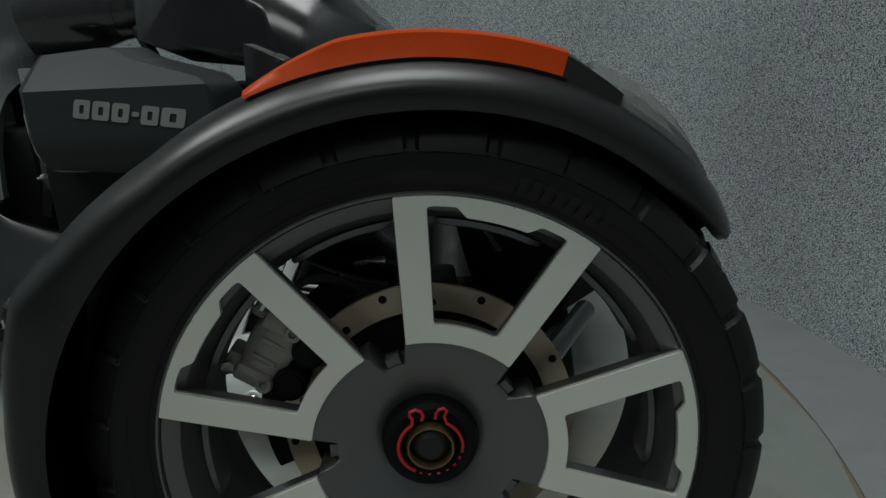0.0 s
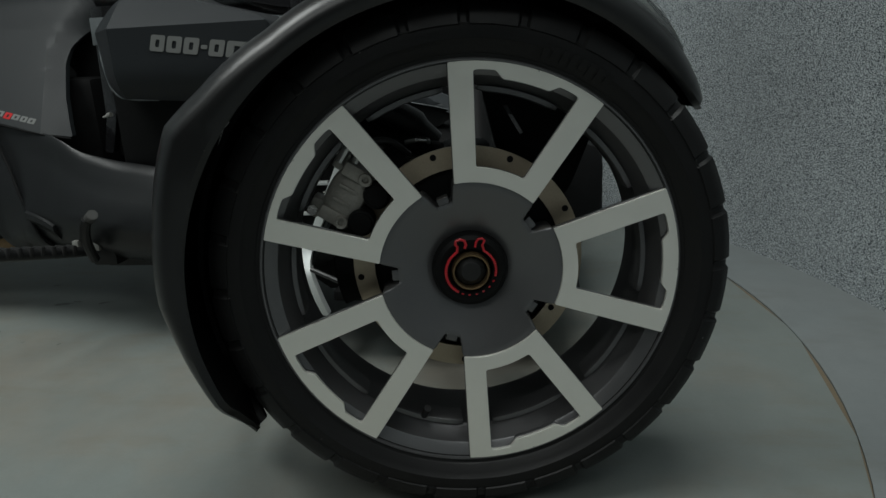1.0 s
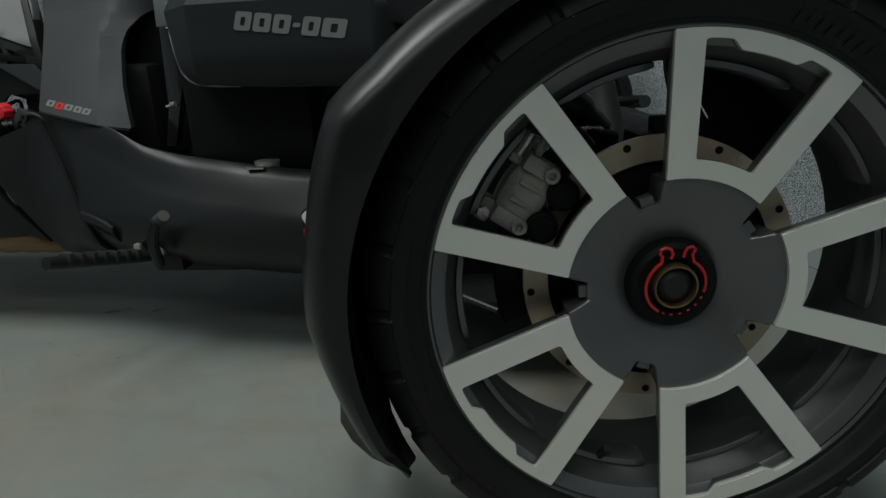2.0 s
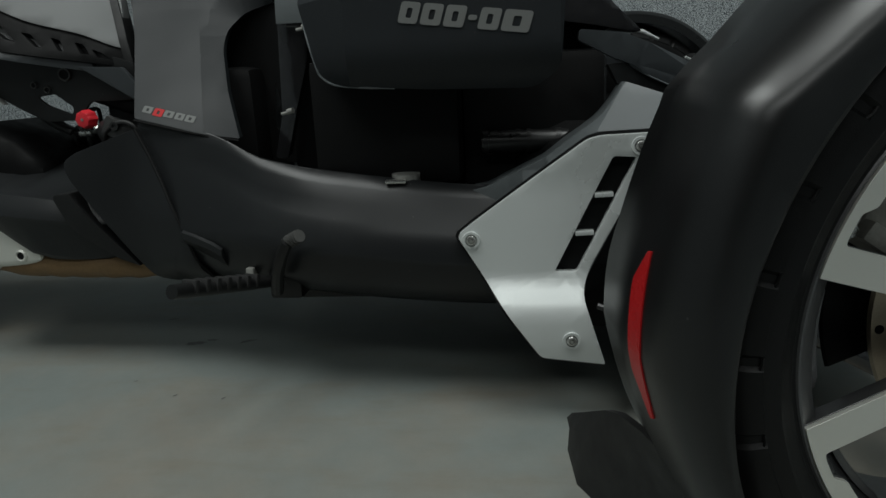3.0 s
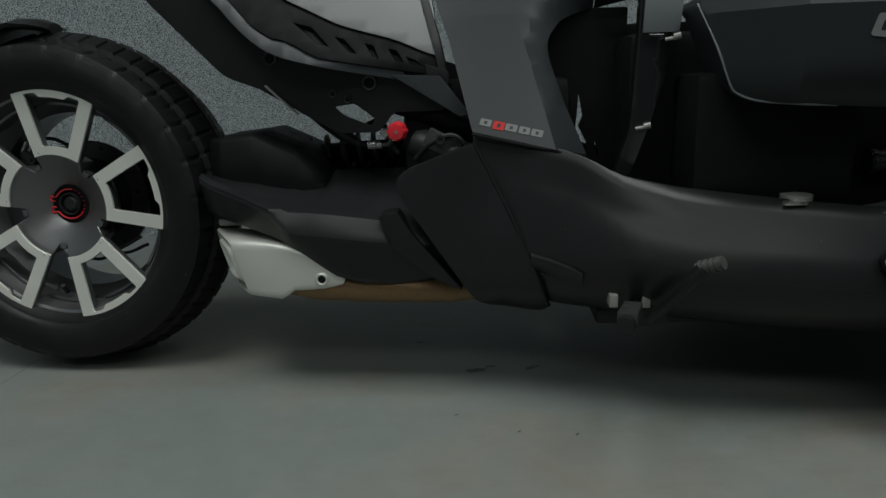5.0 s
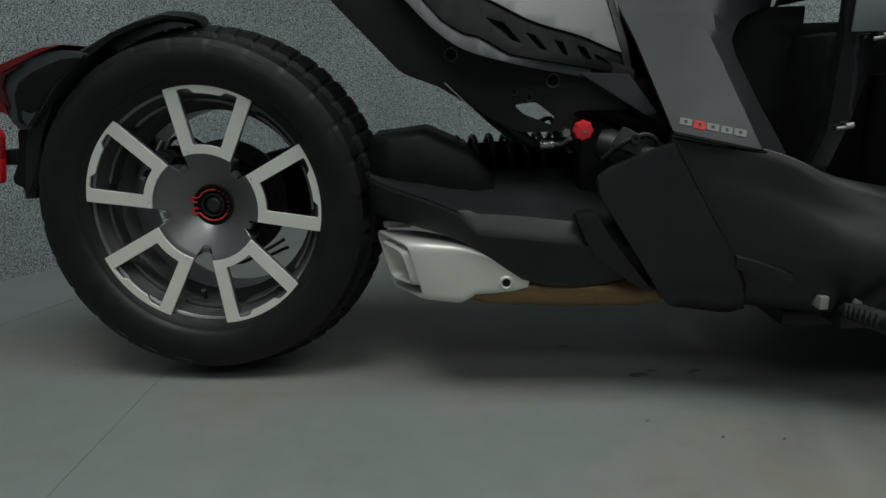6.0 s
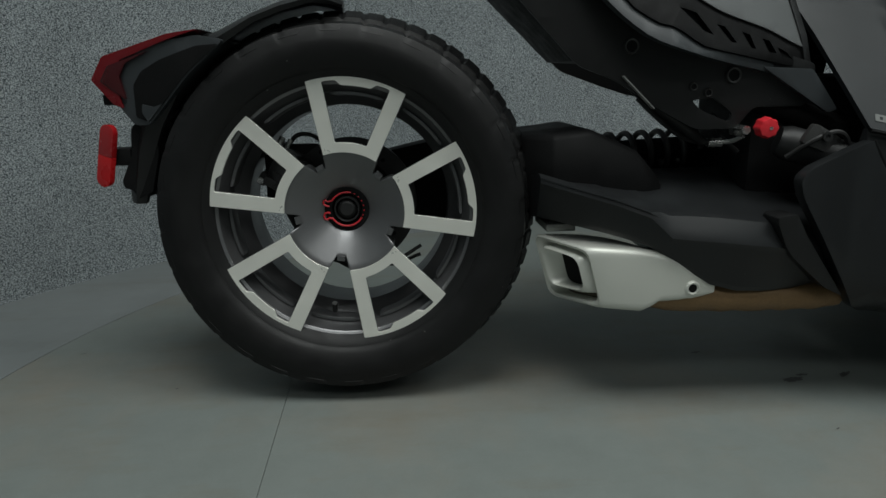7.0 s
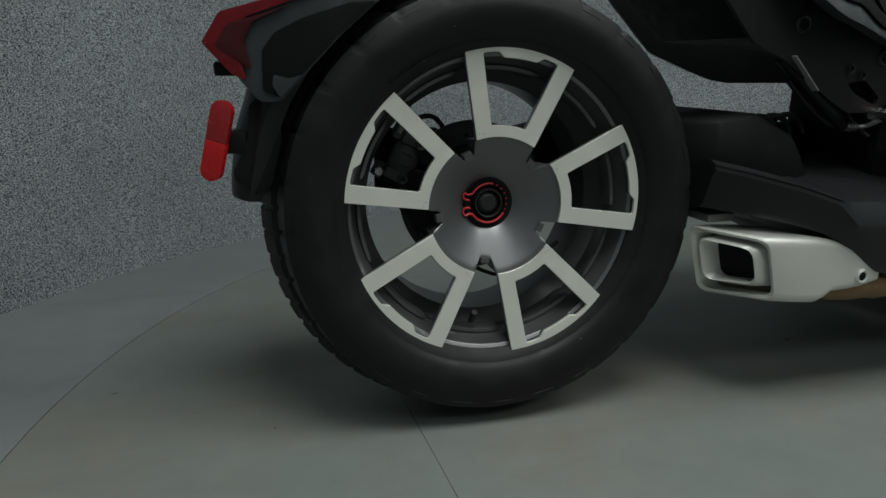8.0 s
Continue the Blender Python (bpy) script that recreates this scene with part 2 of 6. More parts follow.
def panel(outline, depth, thick=0.006, cell=0.02, holes=(), bevel=0.002, creases=()):
    """A shaped sheet: an outline in x and z, cut into cells and along creases, bent by depth(x, z), thickened towards +y."""
    bm = bmesh.new()
    loops = [outline, *holes]
    edges = []
    for loop in loops:
        vs = [bm.verts.new((p[0], 0, p[1])) for p in loop]
        edges += [bm.edges.new((vs[i - 1], vs[i])) for i in range(len(vs))]
    bmesh.ops.triangle_fill(bm, use_beauty=True, use_dissolve=False, edges=edges)
    xs = [p[0] for p in outline]
    zs = [p[1] for p in outline]
    for lo, hi, no in ((min(xs), max(xs), (1, 0, 0)), (min(zs), max(zs), (0, 0, 1))):
        for k in range(1, int((hi - lo) / cell) + 1):
            at = lo + k * cell
            co = (at, 0, 0) if no[0] else (0, 0, at)
            bmesh.ops.bisect_plane(bm, geom=bm.verts[:] + bm.edges[:] + bm.faces[:], plane_co=co, plane_no=no, dist=1e-5)
    for (ax, az), (bx, bz) in creases:
        bmesh.ops.bisect_plane(bm, geom=bm.verts[:] + bm.edges[:] + bm.faces[:], plane_co=(ax, 0, az), plane_no=(az - bz, 0, bx - ax), dist=1e-5)
    d = depth if callable(depth) else (lambda x, z: depth)
    for v in bm.verts:
        v.co.y = d(v.co.x, v.co.z)
    got = bmesh.ops.extrude_face_region(bm, geom=bm.faces[:], use_keep_orig=True)
    for g in got["geom"]:
        if isinstance(g, bmesh.types.BMVert):
            g.co.y += thick
    bmesh.ops.recalc_face_normals(bm, faces=bm.faces)
    bevel_sharp(bm, bevel)
    return bm


def loft(sections, cap=True, ring=True, bevel=0.0):
    """A skin through equal rings of points, closed at both ends."""
    bm = bmesh.new()
    rows = [[bm.verts.new(p) for p in s] for s in sections]
    m = len(rows[0])
    for a, b in zip(rows, rows[1:]):
        for i in range(m if ring else m - 1):
            bm.faces.new((a[i], a[(i + 1) % m], b[(i + 1) % m], b[i]))
    if cap:
        bm.faces.new(rows[0])
        bm.faces.new(rows[-1][::-1])
    bmesh.ops.recalc_face_normals(bm, faces=bm.faces)
    bevel_sharp(bm, bevel)
    return bm


def revolve(profile, seg=96, closed=True, a0=0.0, a1=360.0):
    """A turned body about the y axis: profile of (radius, y)."""
    bm = bmesh.new()
    full = a1 - a0 >= 359.9
    count = seg if full else seg + 1
    rows = []
    for k in range(count):
        a = radians(a0 + (a1 - a0) * k / seg)
        rows.append([bm.verts.new((r * math.cos(a), y, r * math.sin(a))) for r, y in profile])
    m = len(profile)
    for k in range(seg):
        p, q = rows[k], rows[(k + 1) % count]
        for i in range(m if closed else m - 1):
            bm.faces.new((p[i], p[(i + 1) % m], q[(i + 1) % m], q[i]))
    if not full and closed:
        bm.faces.new(rows[0])
        bm.faces.new(rows[-1][::-1])
    bmesh.ops.remove_doubles(bm, verts=bm.verts, dist=1e-6)
    return bm


def tube(points, r, seg=10, bm=None, smooth=0):
    """A round rod along points; r may be one radius or one for each point."""
    pts = [Vector(p) for p in points]
    if smooth:
        fine = []
        ext = [pts[0] * 2 - pts[1], *pts, pts[-1] * 2 - pts[-2]]
        for i in range(1, len(ext) - 2):
            p0, p1, p2, p3 = ext[i - 1:i + 3]
            for k in range(smooth):
                u = k / smooth
                fine.append(0.5 * ((2 * p1) + (p2 - p0) * u + (2 * p0 - 5 * p1 + 4 * p2 - p3) * u * u + (3 * p1 - p0 - 3 * p2 + p3) * u ** 3))
        fine.append(pts[-1])
        pts = fine
    bm = bm or bmesh.new()
    side = None
    rows = []
    for i, p in enumerate(pts):
        d = (pts[min(i + 1, len(pts) - 1)] - pts[max(i - 1, 0)]).normalized()
        if side is None:
            side = d.orthogonal().normalized()
        side = (side - d * side.dot(d)).normalized()
        up = d.cross(side)
        q = r[min(len(r) - 1, int(i * len(r) / len(pts)))] if isinstance(r, (list, tuple)) else r
        rows.append([bm.verts.new(p + (side * math.cos(2 * math.pi * k / seg) + up * math.sin(2 * math.pi * k / seg)) * q) for k in range(seg)])
    for a, b in zip(rows, rows[1:]):
        for k in range(seg):
            bm.faces.new((a[k], a[(k + 1) % seg], b[(k + 1) % seg], b[k]))
    bm.faces.new(rows[0])
    bm.faces.new(rows[-1][::-1])
    return bm


def block(x0, x1, y0, y1, z0, z1, bevel=0.004, m=None, bm=None):
    """A box with worn edges."""
    one = bmesh.new()
    bmesh.ops.create_cube(one, size=1)
    for v in one.verts:
        v.co = Vector((x0 + (v.co.x + 0.5) * (x1 - x0), y0 + (v.co.y + 0.5) * (y1 - y0), z0 + (v.co.z + 0.5) * (z1 - z0)))
    if bevel > 0:
        bmesh.ops.bevel(one, geom=one.edges[:], offset=bevel, segments=2, profile=0.6, affect="EDGES", clamp_overlap=True)
    if m:
        bmesh.ops.transform(one, matrix=m, verts=one.verts)
    if bm is None:
        return one
    me = bpy.data.meshes.new("tmp")
    one.to_mesh(me)
    one.free()
    bm.from_mesh(me)
    bpy.data.meshes.remove(me)
    return bm


def moved(bm, m):
    bmesh.ops.transform(bm, matrix=m, verts=bm.verts)
    return bm


def step(keys, x):
    """Straight interpolation in rows of (x, value)."""
    if x <= keys[0][0]:
        return keys[0][1]
    for (a, p), (b, q) in zip(keys, keys[1:]):
        if x <= b:
            return p + (q - p) * (x - a) / (b - a)
    return keys[-1][1]


def ease(keys, x):
    """Smooth interpolation in rows of (x, value)."""
    for i, ((a, p), (b, q)) in enumerate(zip(keys, keys[1:])):
        if x <= b or i == len(keys) - 2:
            u = min(1, max(0, (x - a) / (b - a)))
            p0 = keys[max(i - 1, 0)][1]
            q1 = keys[min(i + 2, len(keys) - 1)][1]
            return 0.5 * (2 * p + (q - p0) * u + (2 * p0 - 5 * p + 4 * q - q1) * u * u + (3 * p - p0 - 3 * q + q1) * u ** 3)


# ---- the room ----
CX, CY, R_TABLE = -0.92, -0.24, 1.44
WX, WY, R_WALL = -1.03, -0.44, 1.77


def ring_sheet(r0, r1, z0, z1, seg=144):
    bm = bmesh.new()
    rows = []
    for k in range(seg):
        a = 2 * math.pi * k / seg
        c, s = math.cos(a), math.sin(a)
        rows.append([bm.verts.new((CX + r * c, CY + r * s, z)) for r, z in ((r0, z0), (r0, z1), (r1, z1), (r1, z0))])
    for k in range(seg):
        p, q = rows[k], rows[(k + 1) % seg]
        for i in range(4):
            bm.faces.new((p[i], p[(i + 1) % 4], q[(i + 1) % 4], q[i]))
    return bm


def setting(name, bm, mat, label, category):
    me = finish(bm)
    me.materials.append(mat)
    return tagged(new(name, me), label, category, kind="structure")


# the floor round the turntable: a ring, then a wide sheet to the room's walls
bm = bmesh.new()
seg = 144
inner = [bm.verts.new((CX + (R_TABLE + 0.0018) * math.cos(2 * math.pi * k / seg), CY + (R_TABLE + 0.0018) * math.sin(2 * math.pi * k / seg), 0)) for k in range(seg)]
outer = []
for k in range(seg):
    a = 2 * math.pi * k / seg
    c, s = math.cos(a), math.sin(a)
    f = 4.6 / max(abs(c), abs(s))
    outer.append(bm.verts.new((CX + f * c, CY + f * s, 0)))
low = [bm.verts.new((v.co.x, v.co.y, -0.03)) for v in inner]
for k in range(seg):
    q = (k + 1) % seg
    bm.faces.new((inner[k], inner[q], outer[q], outer[k]))
    bm.faces.new((inner[k], inner[q], low[q], low[k]))
setting("floor", bm, M_floor, "grey painted floor round the turntable, scuffed", "floor")
bm = ring_sheet(R_TABLE - 0.03, R_TABLE + 0.03, -0.03, -0.004)
setting("trim", bm, M_seam, "dusty brown gap round the turntable edge", "floor gap")

# the turntable: boards cut from one disc, with hairline joints
JOINTS = (-1.825,)
turntable = tagged(new("turntable", None), "grey painted wooden turntable with scuffs and small stains", "turntable", kind="structure")
turntable.location = (CX, CY, 0)


def board(x0, x1):
    bm = bmesh.new()
    n = 60
    top = []
    x0, x1 = max(x0, CX - R_TABLE), min(x1, CX + R_TABLE)
    for side in (1, -1):
        for k in range(n + 1):
            x = x0 + (x1 - x0) * (k / n if side > 0 else 1 - k / n)
            h = math.sqrt(max(0, R_TABLE ** 2 - (x - CX) ** 2))
            top.append((x - CX, side * h))
    vs = [bm.verts.new((x, y, 0)) for x, y in top]
    bmesh.ops.remove_doubles(bm, verts=vs, dist=1e-5)
    f = bm.faces.new([v for v in vs if v.is_valid])
    g = bmesh.ops.extrude_face_region(bm, geom=[f], use_keep_orig=True)
    for v in g["geom"]:
        if isinstance(v, bmesh.types.BMVert):
            v.co.z -= 0.003
    return bm


cuts = [CX - R_TABLE, *[j for j in JOINTS if CX - R_TABLE < j < CX + R_TABLE], CX + R_TABLE]
for a, b in zip(cuts, cuts[1:]):
    part("board", board(a + 0.0004, b - 0.0004), M_turn, turntable, local=True)
part("frame_disc", moved(ring_sheet(0.01, R_TABLE - 0.01, -0.028, -0.0205), Matrix.Translation((-CX, -CY, 0))), M_seam, turntable, local=True)

# the curved carpet wall and its straight wings
bm = bmesh.new()
line = []
A0, A1 = -12.0, 192.0
for k in range(121):
    a = radians(A0 + (A1 - A0) * k / 120)
    line.append((WX + R_WALL * math.cos(a), WY + R_WALL * math.sin(a)))
line = [(line[0][0] + 0.1, -4.5), *line, (line[-1][0] - 0.1, -4.5)]
rows = []
for i, (x, y) in enumerate(line):
    p = Vector((x, y, 0))
    d = (Vector((*line[min(i + 1, len(line) - 1)], 0)) - Vector((*line[max(i - 1, 0)], 0))).normalized()
    out = Vector((d.y, -d.x, 0)) * 0.05
    rows.append([bm.verts.new(v) for v in (p, p + Vector((0, 0, 2.7)), p + out + Vector((0, 0, 2.7)), p + out)])
for p, q in zip(rows, rows[1:]):
    for i in range(4):
        bm.faces.new((p[i], p[(i + 1) % 4], q[(i + 1) % 4], q[i]))
bm.faces.new(rows[0])
bm.faces.new(rows[-1][::-1])
setting("wall_curved", bm, M_wall, "curved booth wall lined with speckled grey carpet", "wall")
# unseen wall and ceiling, added to close the room and limit stray light
setting("wall_front", block(-3.6, 1.8, -4.6, -4.5, 0, 2.7, 0), M_plain, "unseen dark grey wall added behind the camera", "wall")
setting("ceiling", block(-4.2, 2.4, -4.7, 2.2, 2.7, 2.8, 0), M_plain, "unseen dark grey ceiling added over the room", "ceiling")


def floor_mark(x, y, sx, sy, turn, seed):
    """A thin irregular stain lying on the boards."""
    rnd = random.Random(seed)
    bm = bmesh.new()
    n = 26
    vs = []
    for k in range(n):
        a = 2 * math.pi * k / n
        f = 0.65 + 0.5 * rnd.random()
        px, py = sx * f * math.cos(a), sy * f * math.sin(a)
        c, s = math.cos(turn), math.sin(turn)
        vs.append(bm.verts.new((x - CX + px * c - py * s, y - CY + px * s + py * c, 0.0006)))
    bm.faces.new(vs)
    return bm


for i, (x, y, sx, sy, tn) in enumerate(((-0.99, -0.105, 0.020, 0.008, 0.2), (-0.965, -0.09, 0.012, 0.004, 0.0), (-0.893, -0.096, 0.015, 0.006, 0.5),
                                       (-0.926, -0.31, 0.004, 0.0014, 0.8), (-0.844, -0.318, 0.005, 0.0016, 1.0),
                                       (-1.019, -0.262, 0.004, 0.0012, 0.6), (-2.233, 0.15, 0.006, 0.0014, 0.4), (-2.012, -0.021, 0.003, 0.002, 0.0),
                                       (-1.1, 0.02, 0.012, 0.004, 0.3))):
    part("stain", floor_mark(x, y, sx, sy, tn, i), M_stain, turntable, local=True)


# ---- the vehicle ----
trike = tagged(new("three_wheeler", None), "matte black and silver three-wheeled motorcycle parked on the turntable", "motorcycle")
trike.location = HOME - Vector((0, 0, DROP))


# wheels: the axle is the local y axis and the outer face looks towards -y
def sector_points(k):
    """Outline and window of one double spoke, in lateral u and radial v, scaled by k."""
    def arc(r, a0, a1, n):
        return [(r * math.sin(radians(a0 + (a1 - a0) * i / n)), r * math.cos(radians(a0 + (a1 - a0) * i / n))) for i in range(n + 1)]

    out = rounded(arc(0.2130, -21.45, 21.45, 12) + arc(0.0958, 25.6, -25.6, 10), 0.0012, 2)
    inner = arc(0.1112, -12.9, 12.9, 8)
    bridge = arc(0.1978, 6.6, -6.6, 8)
    win = rounded([*inner, (0.0527, 0.1976), *arc(0.2052, 13.4, 8.9, 2), *bridge, *arc(0.2052, -8.9, -13.4, 2), (-0.0527, 0.1976)],
                  [0.0045] + [0.0] * 7 + [0.0045, 0.0025, 0.0015, 0.0, 0.002, 0.002] + [0.0] * 7 + [0.002, 0.002, 0.0, 0.0015, 0.0025], 3)
    return [(u * k, v * k) for u, v in out], [(u * k, v * k) for u, v in win]


def dish_in(v, k):
    """How far the spokes lean back towards the hub."""
    return 0.085 * (0.2130 * k - v)


def spoke_slab(k, y0, y1, grow=0.0, shrink=0.0, edge=0.0009):
    """One double spoke between two depths; its back may be slimmer than its front."""
    out, win = sector_points(k)
    bm = bmesh.new()
    edges = []

    def offset(loop, d):
        pts = [Vector(p) for p in loop]
        n = len(pts)
        res = []
        turn = sum(pts[i - 1].x * pts[i].y - pts[i].x * pts[i - 1].y for i in range(n))
        for i in range(n):
            t = (pts[(i + 1) % n] - pts[i - 1]).normalized()
            nrm = Vector((t.y, -t.x)) * (1 if turn > 0 else -1)
            res.append(pts[i] + nrm * d)
        return res

    front = [offset(out, grow), offset(win, -grow)]
    back = [offset(out, grow - shrink), offset(win, shrink - grow)]
    rows = []
    for loop in front:
        vs = [bm.verts.new((q.x, y0 + dish_in(q.y, k), q.y)) for q in loop]
        rows.append(vs)
        edges += [bm.edges.new((vs[i - 1], vs[i])) for i in range(len(vs))]
    bmesh.ops.triangle_fill(bm, use_beauty=True, use_dissolve=False, edges=edges)
    for vs, loop in zip(rows, back):
        ws = [bm.verts.new((q.x, y1 + dish_in(q.y, k), q.y)) for q in loop]
        for i in range(len(vs)):
            bm.faces.new((vs[i - 1], vs[i], ws[i], ws[i - 1]))
    bmesh.ops.recalc_face_normals(bm, faces=bm.faces)
    bevel_sharp(bm, edge * k, 1)
    return bm


def hub_dish(k, depth):
    """The dished hub with a notch between each pair of spokes."""
    bm = bmesh.new()
    n, rings = 240, 12
    rows = []
    for i in range(n):
        a = 360.0 * i / n
        off = abs(((a - 90 + 36) % 72) - 36)
        gap = 36 - off
        rb = 0.0962
        if gap < 9.7:
            rb = max(0.0762, 0.0215 / (0.39 - math.sin(radians(gap))))
            if gap > 5.2 and rb < 0.0785:
                rb = 0.0762 + 0.0025 * ((gap - 5.2) / 1.6) ** 2
        row = []
        for j in range(rings + 1):
            r = 0.036 + (rb - 0.036) * j / rings
            y = 0.0095 + (depth - 0.0095) * (1 - ((r - 0.036) / 0.0602) ** 0.9) if r < 0.0962 else 0.0095
            if j == rings:
                y += 0.0015
            row.append(bm.verts.new((r * k * math.cos(radians(a)), y + 0.0004, r * k * math.sin(radians(a)))))
        row.append(bm.verts.new((rb * 0.985 * k * math.cos(radians(a)), 0.034 + depth * 0.4, rb * 0.985 * k * math.sin(radians(a)))))
        row.append(bm.verts.new((0.036 * k * math.cos(radians(a)), 0.045 + depth * 0.7, 0.036 * k * math.sin(radians(a)))))
        rows.append(row)
    m = len(rows[0])
    for i in range(n):
        p, q = rows[i], rows[(i + 1) % n]
        for j in range(m):
            bm.faces.new((p[j], p[(j + 1) % m], q[(j + 1) % m], q[j]))
    return bm


def tyre_profile(R, rb, w, crown=0.0):
    """Half a tyre's section: (radius, depth) from the outer bead to the crown."""
    h = w / 2
    s = R - rb
    return [(rb - 0.004, -h * 0.72), (rb + 0.004, -h * 0.80), (rb + 0.011, -h * 0.84), (rb + 0.0125, -h * 0.87), (rb + 0.02, -h * 0.92), (rb + 0.35 * s, -h * 0.99), (rb + 0.46 * s, -h),
            (rb + 0.515 * s, -h * 0.992), (rb + 0.530 * s, -h * 0.989), (rb + 0.655 * s, -h * 0.955), (rb + 0.735 * s, -h * 0.91), (rb + (0.81 if crown < 0.012 else 0.752) * s, -h * 0.84),
            (R - 0.0115 - min(crown, 0.010), -h * 0.72), (R - 0.0070 - crown * 0.8, -h * 0.57), (R - 0.0120 - crown * 0.7, -h * 0.54), (R - 0.0120 - crown * 0.6, -h * 0.47), (R - 0.0045 - crown * 0.5, -h * 0.44), (R, -h * 0.12), (R - 0.006, -h * 0.10), (R - 0.006, 0)]


def tyre_mesh(R, rb, w, mid, blocks, phase):
    """A tyre with shoulder blocks parted by grooves and a ribbed sidewall."""
    h = w / 2
    prof = tyre_profile(R, rb, w, 0.016 if R > 0.29 else 0.008)
    prof = prof + [(r, -y) for r, y in prof[-2::-1]]
    per = 20
    seg = blocks * per
    bm = bmesh.new()
    rows = []
    for k in range(seg):
        a = 2 * math.pi * (k - 0.5) / seg + radians(phase)
        j = k % per
        row = []
        for i, (r, y) in enumerate(prof):
            ii = min(i, len(prof) - 1 - i)
            yy, rr = y, r
            lug = 8 if R < 0.29 else 10
            if lug <= ii <= 12:
                if j in (0, 1, 19):
                    yy *= 1 - 0.0016 / h
                    rr -= 0.0016 if ii > 10 else 0.0
                else:
                    yy *= 1 + (0.0019 if R < 0.29 else 0.0010) / h
            if ii in (12, 13) and j == 0:
                rr -= 0.004 if R < 0.29 else 0.002
            if 13 <= ii <= 17 and k % (per // 2) < 2:
                rr -= 0.0036 if R < 0.29 else 0.0030
            sk = (ii - 12) * 0.004 if ii > 12 else 0
            row.append(bm.verts.new((rr * math.cos(a + sk), mid + yy, rr * math.sin(a + sk))))
        rows.append(row)
    m = len(prof)
    for k in range(seg):
        p, q = rows[k], rows[(k + 1) % seg]
        for i in range(m - 1):
            bm.faces.new((p[i], p[i + 1], q[i + 1], q[i]))
        bm.faces.new((p[m - 1], p[0], q[0], q[m - 1]))
    return bm


def sidewall_line(R, rb, w, mid, blocks, phase, ra, rc):
    """A fine raised line that jogs between two radii at each shoulder block."""
    keys = sorted((r, y) for r, y in tyre_profile(R, rb, w)[:13])
    pts = []
    pitch = 360.0 / blocks
    for k in range(blocks):
        for u, r in ((0.08, ra), (0.2, ra), (0.32, ra), (0.44, ra), (0.50, ra), (0.55, rc), (0.66, rc), (0.78, rc), (0.90, rc), (1.0, rc), (1.04, ra)):
            pts.append(polar(phase + (k + u) * pitch, mid + step(keys, r) + (0.0001 if R < 0.29 else 0.0006), r))
    return tube(pts + pts[:1], 0.0012, 5)


def polar(th, y, r):
    return Vector((r * math.cos(radians(th)), y, r * math.sin(radians(th))))


def clip_wire(turn, k):
    """The red sprung clip with two looped ends."""
    bm = bmesh.new()
    pts = []
    r = 0.0265
    ear = [(-0.006, 0.0262), (-0.0045, 0.030), (-0.006, 0.0345), (-0.0105, 0.0362), (-0.0150, 0.0345), (-0.0155, 0.0305), (-0.0135, 0.0285)]
    pts += [(u, 0, v) for u, v in ear]
    for i in range(25):
        a = radians(122 + (238 - 122) * i / 24)
        pts.append((r * math.cos(a), 0.0035 * (i / 24) ** 2, r * math.sin(a)))
    tube(pts, 0.0015, 8, bm)
    pts = []
    for i in range(13):
        a = radians(345 + (418 - 345) * i / 12)
        pts.append((r * math.cos(a), 0.0035 * (1 - i / 12) ** 2, r * math.sin(a)))
    ear2 = [(0.0125, 0.0290), (0.0150, 0.0335), (0.0125, 0.0360), (0.0085, 0.0355), (0.0060, 0.0320), (0.0050, 0.0270)]
    pts += [(u, 0, v) for u, v in ear2]
    tube(pts, 0.0013, 8, bm)
    for a0 in (246, 262, 279, 296, 313, 330):
        tube([(r * math.cos(radians(a0 + d)), 0.003, r * math.sin(radians(a0 + d))) for d in (0, 2.5, 5)], 0.0009, 6, bm)
    return moved(bm, Matrix.Scale(k, 4) @ pose(0, 0, 0, 0, turn, 0))


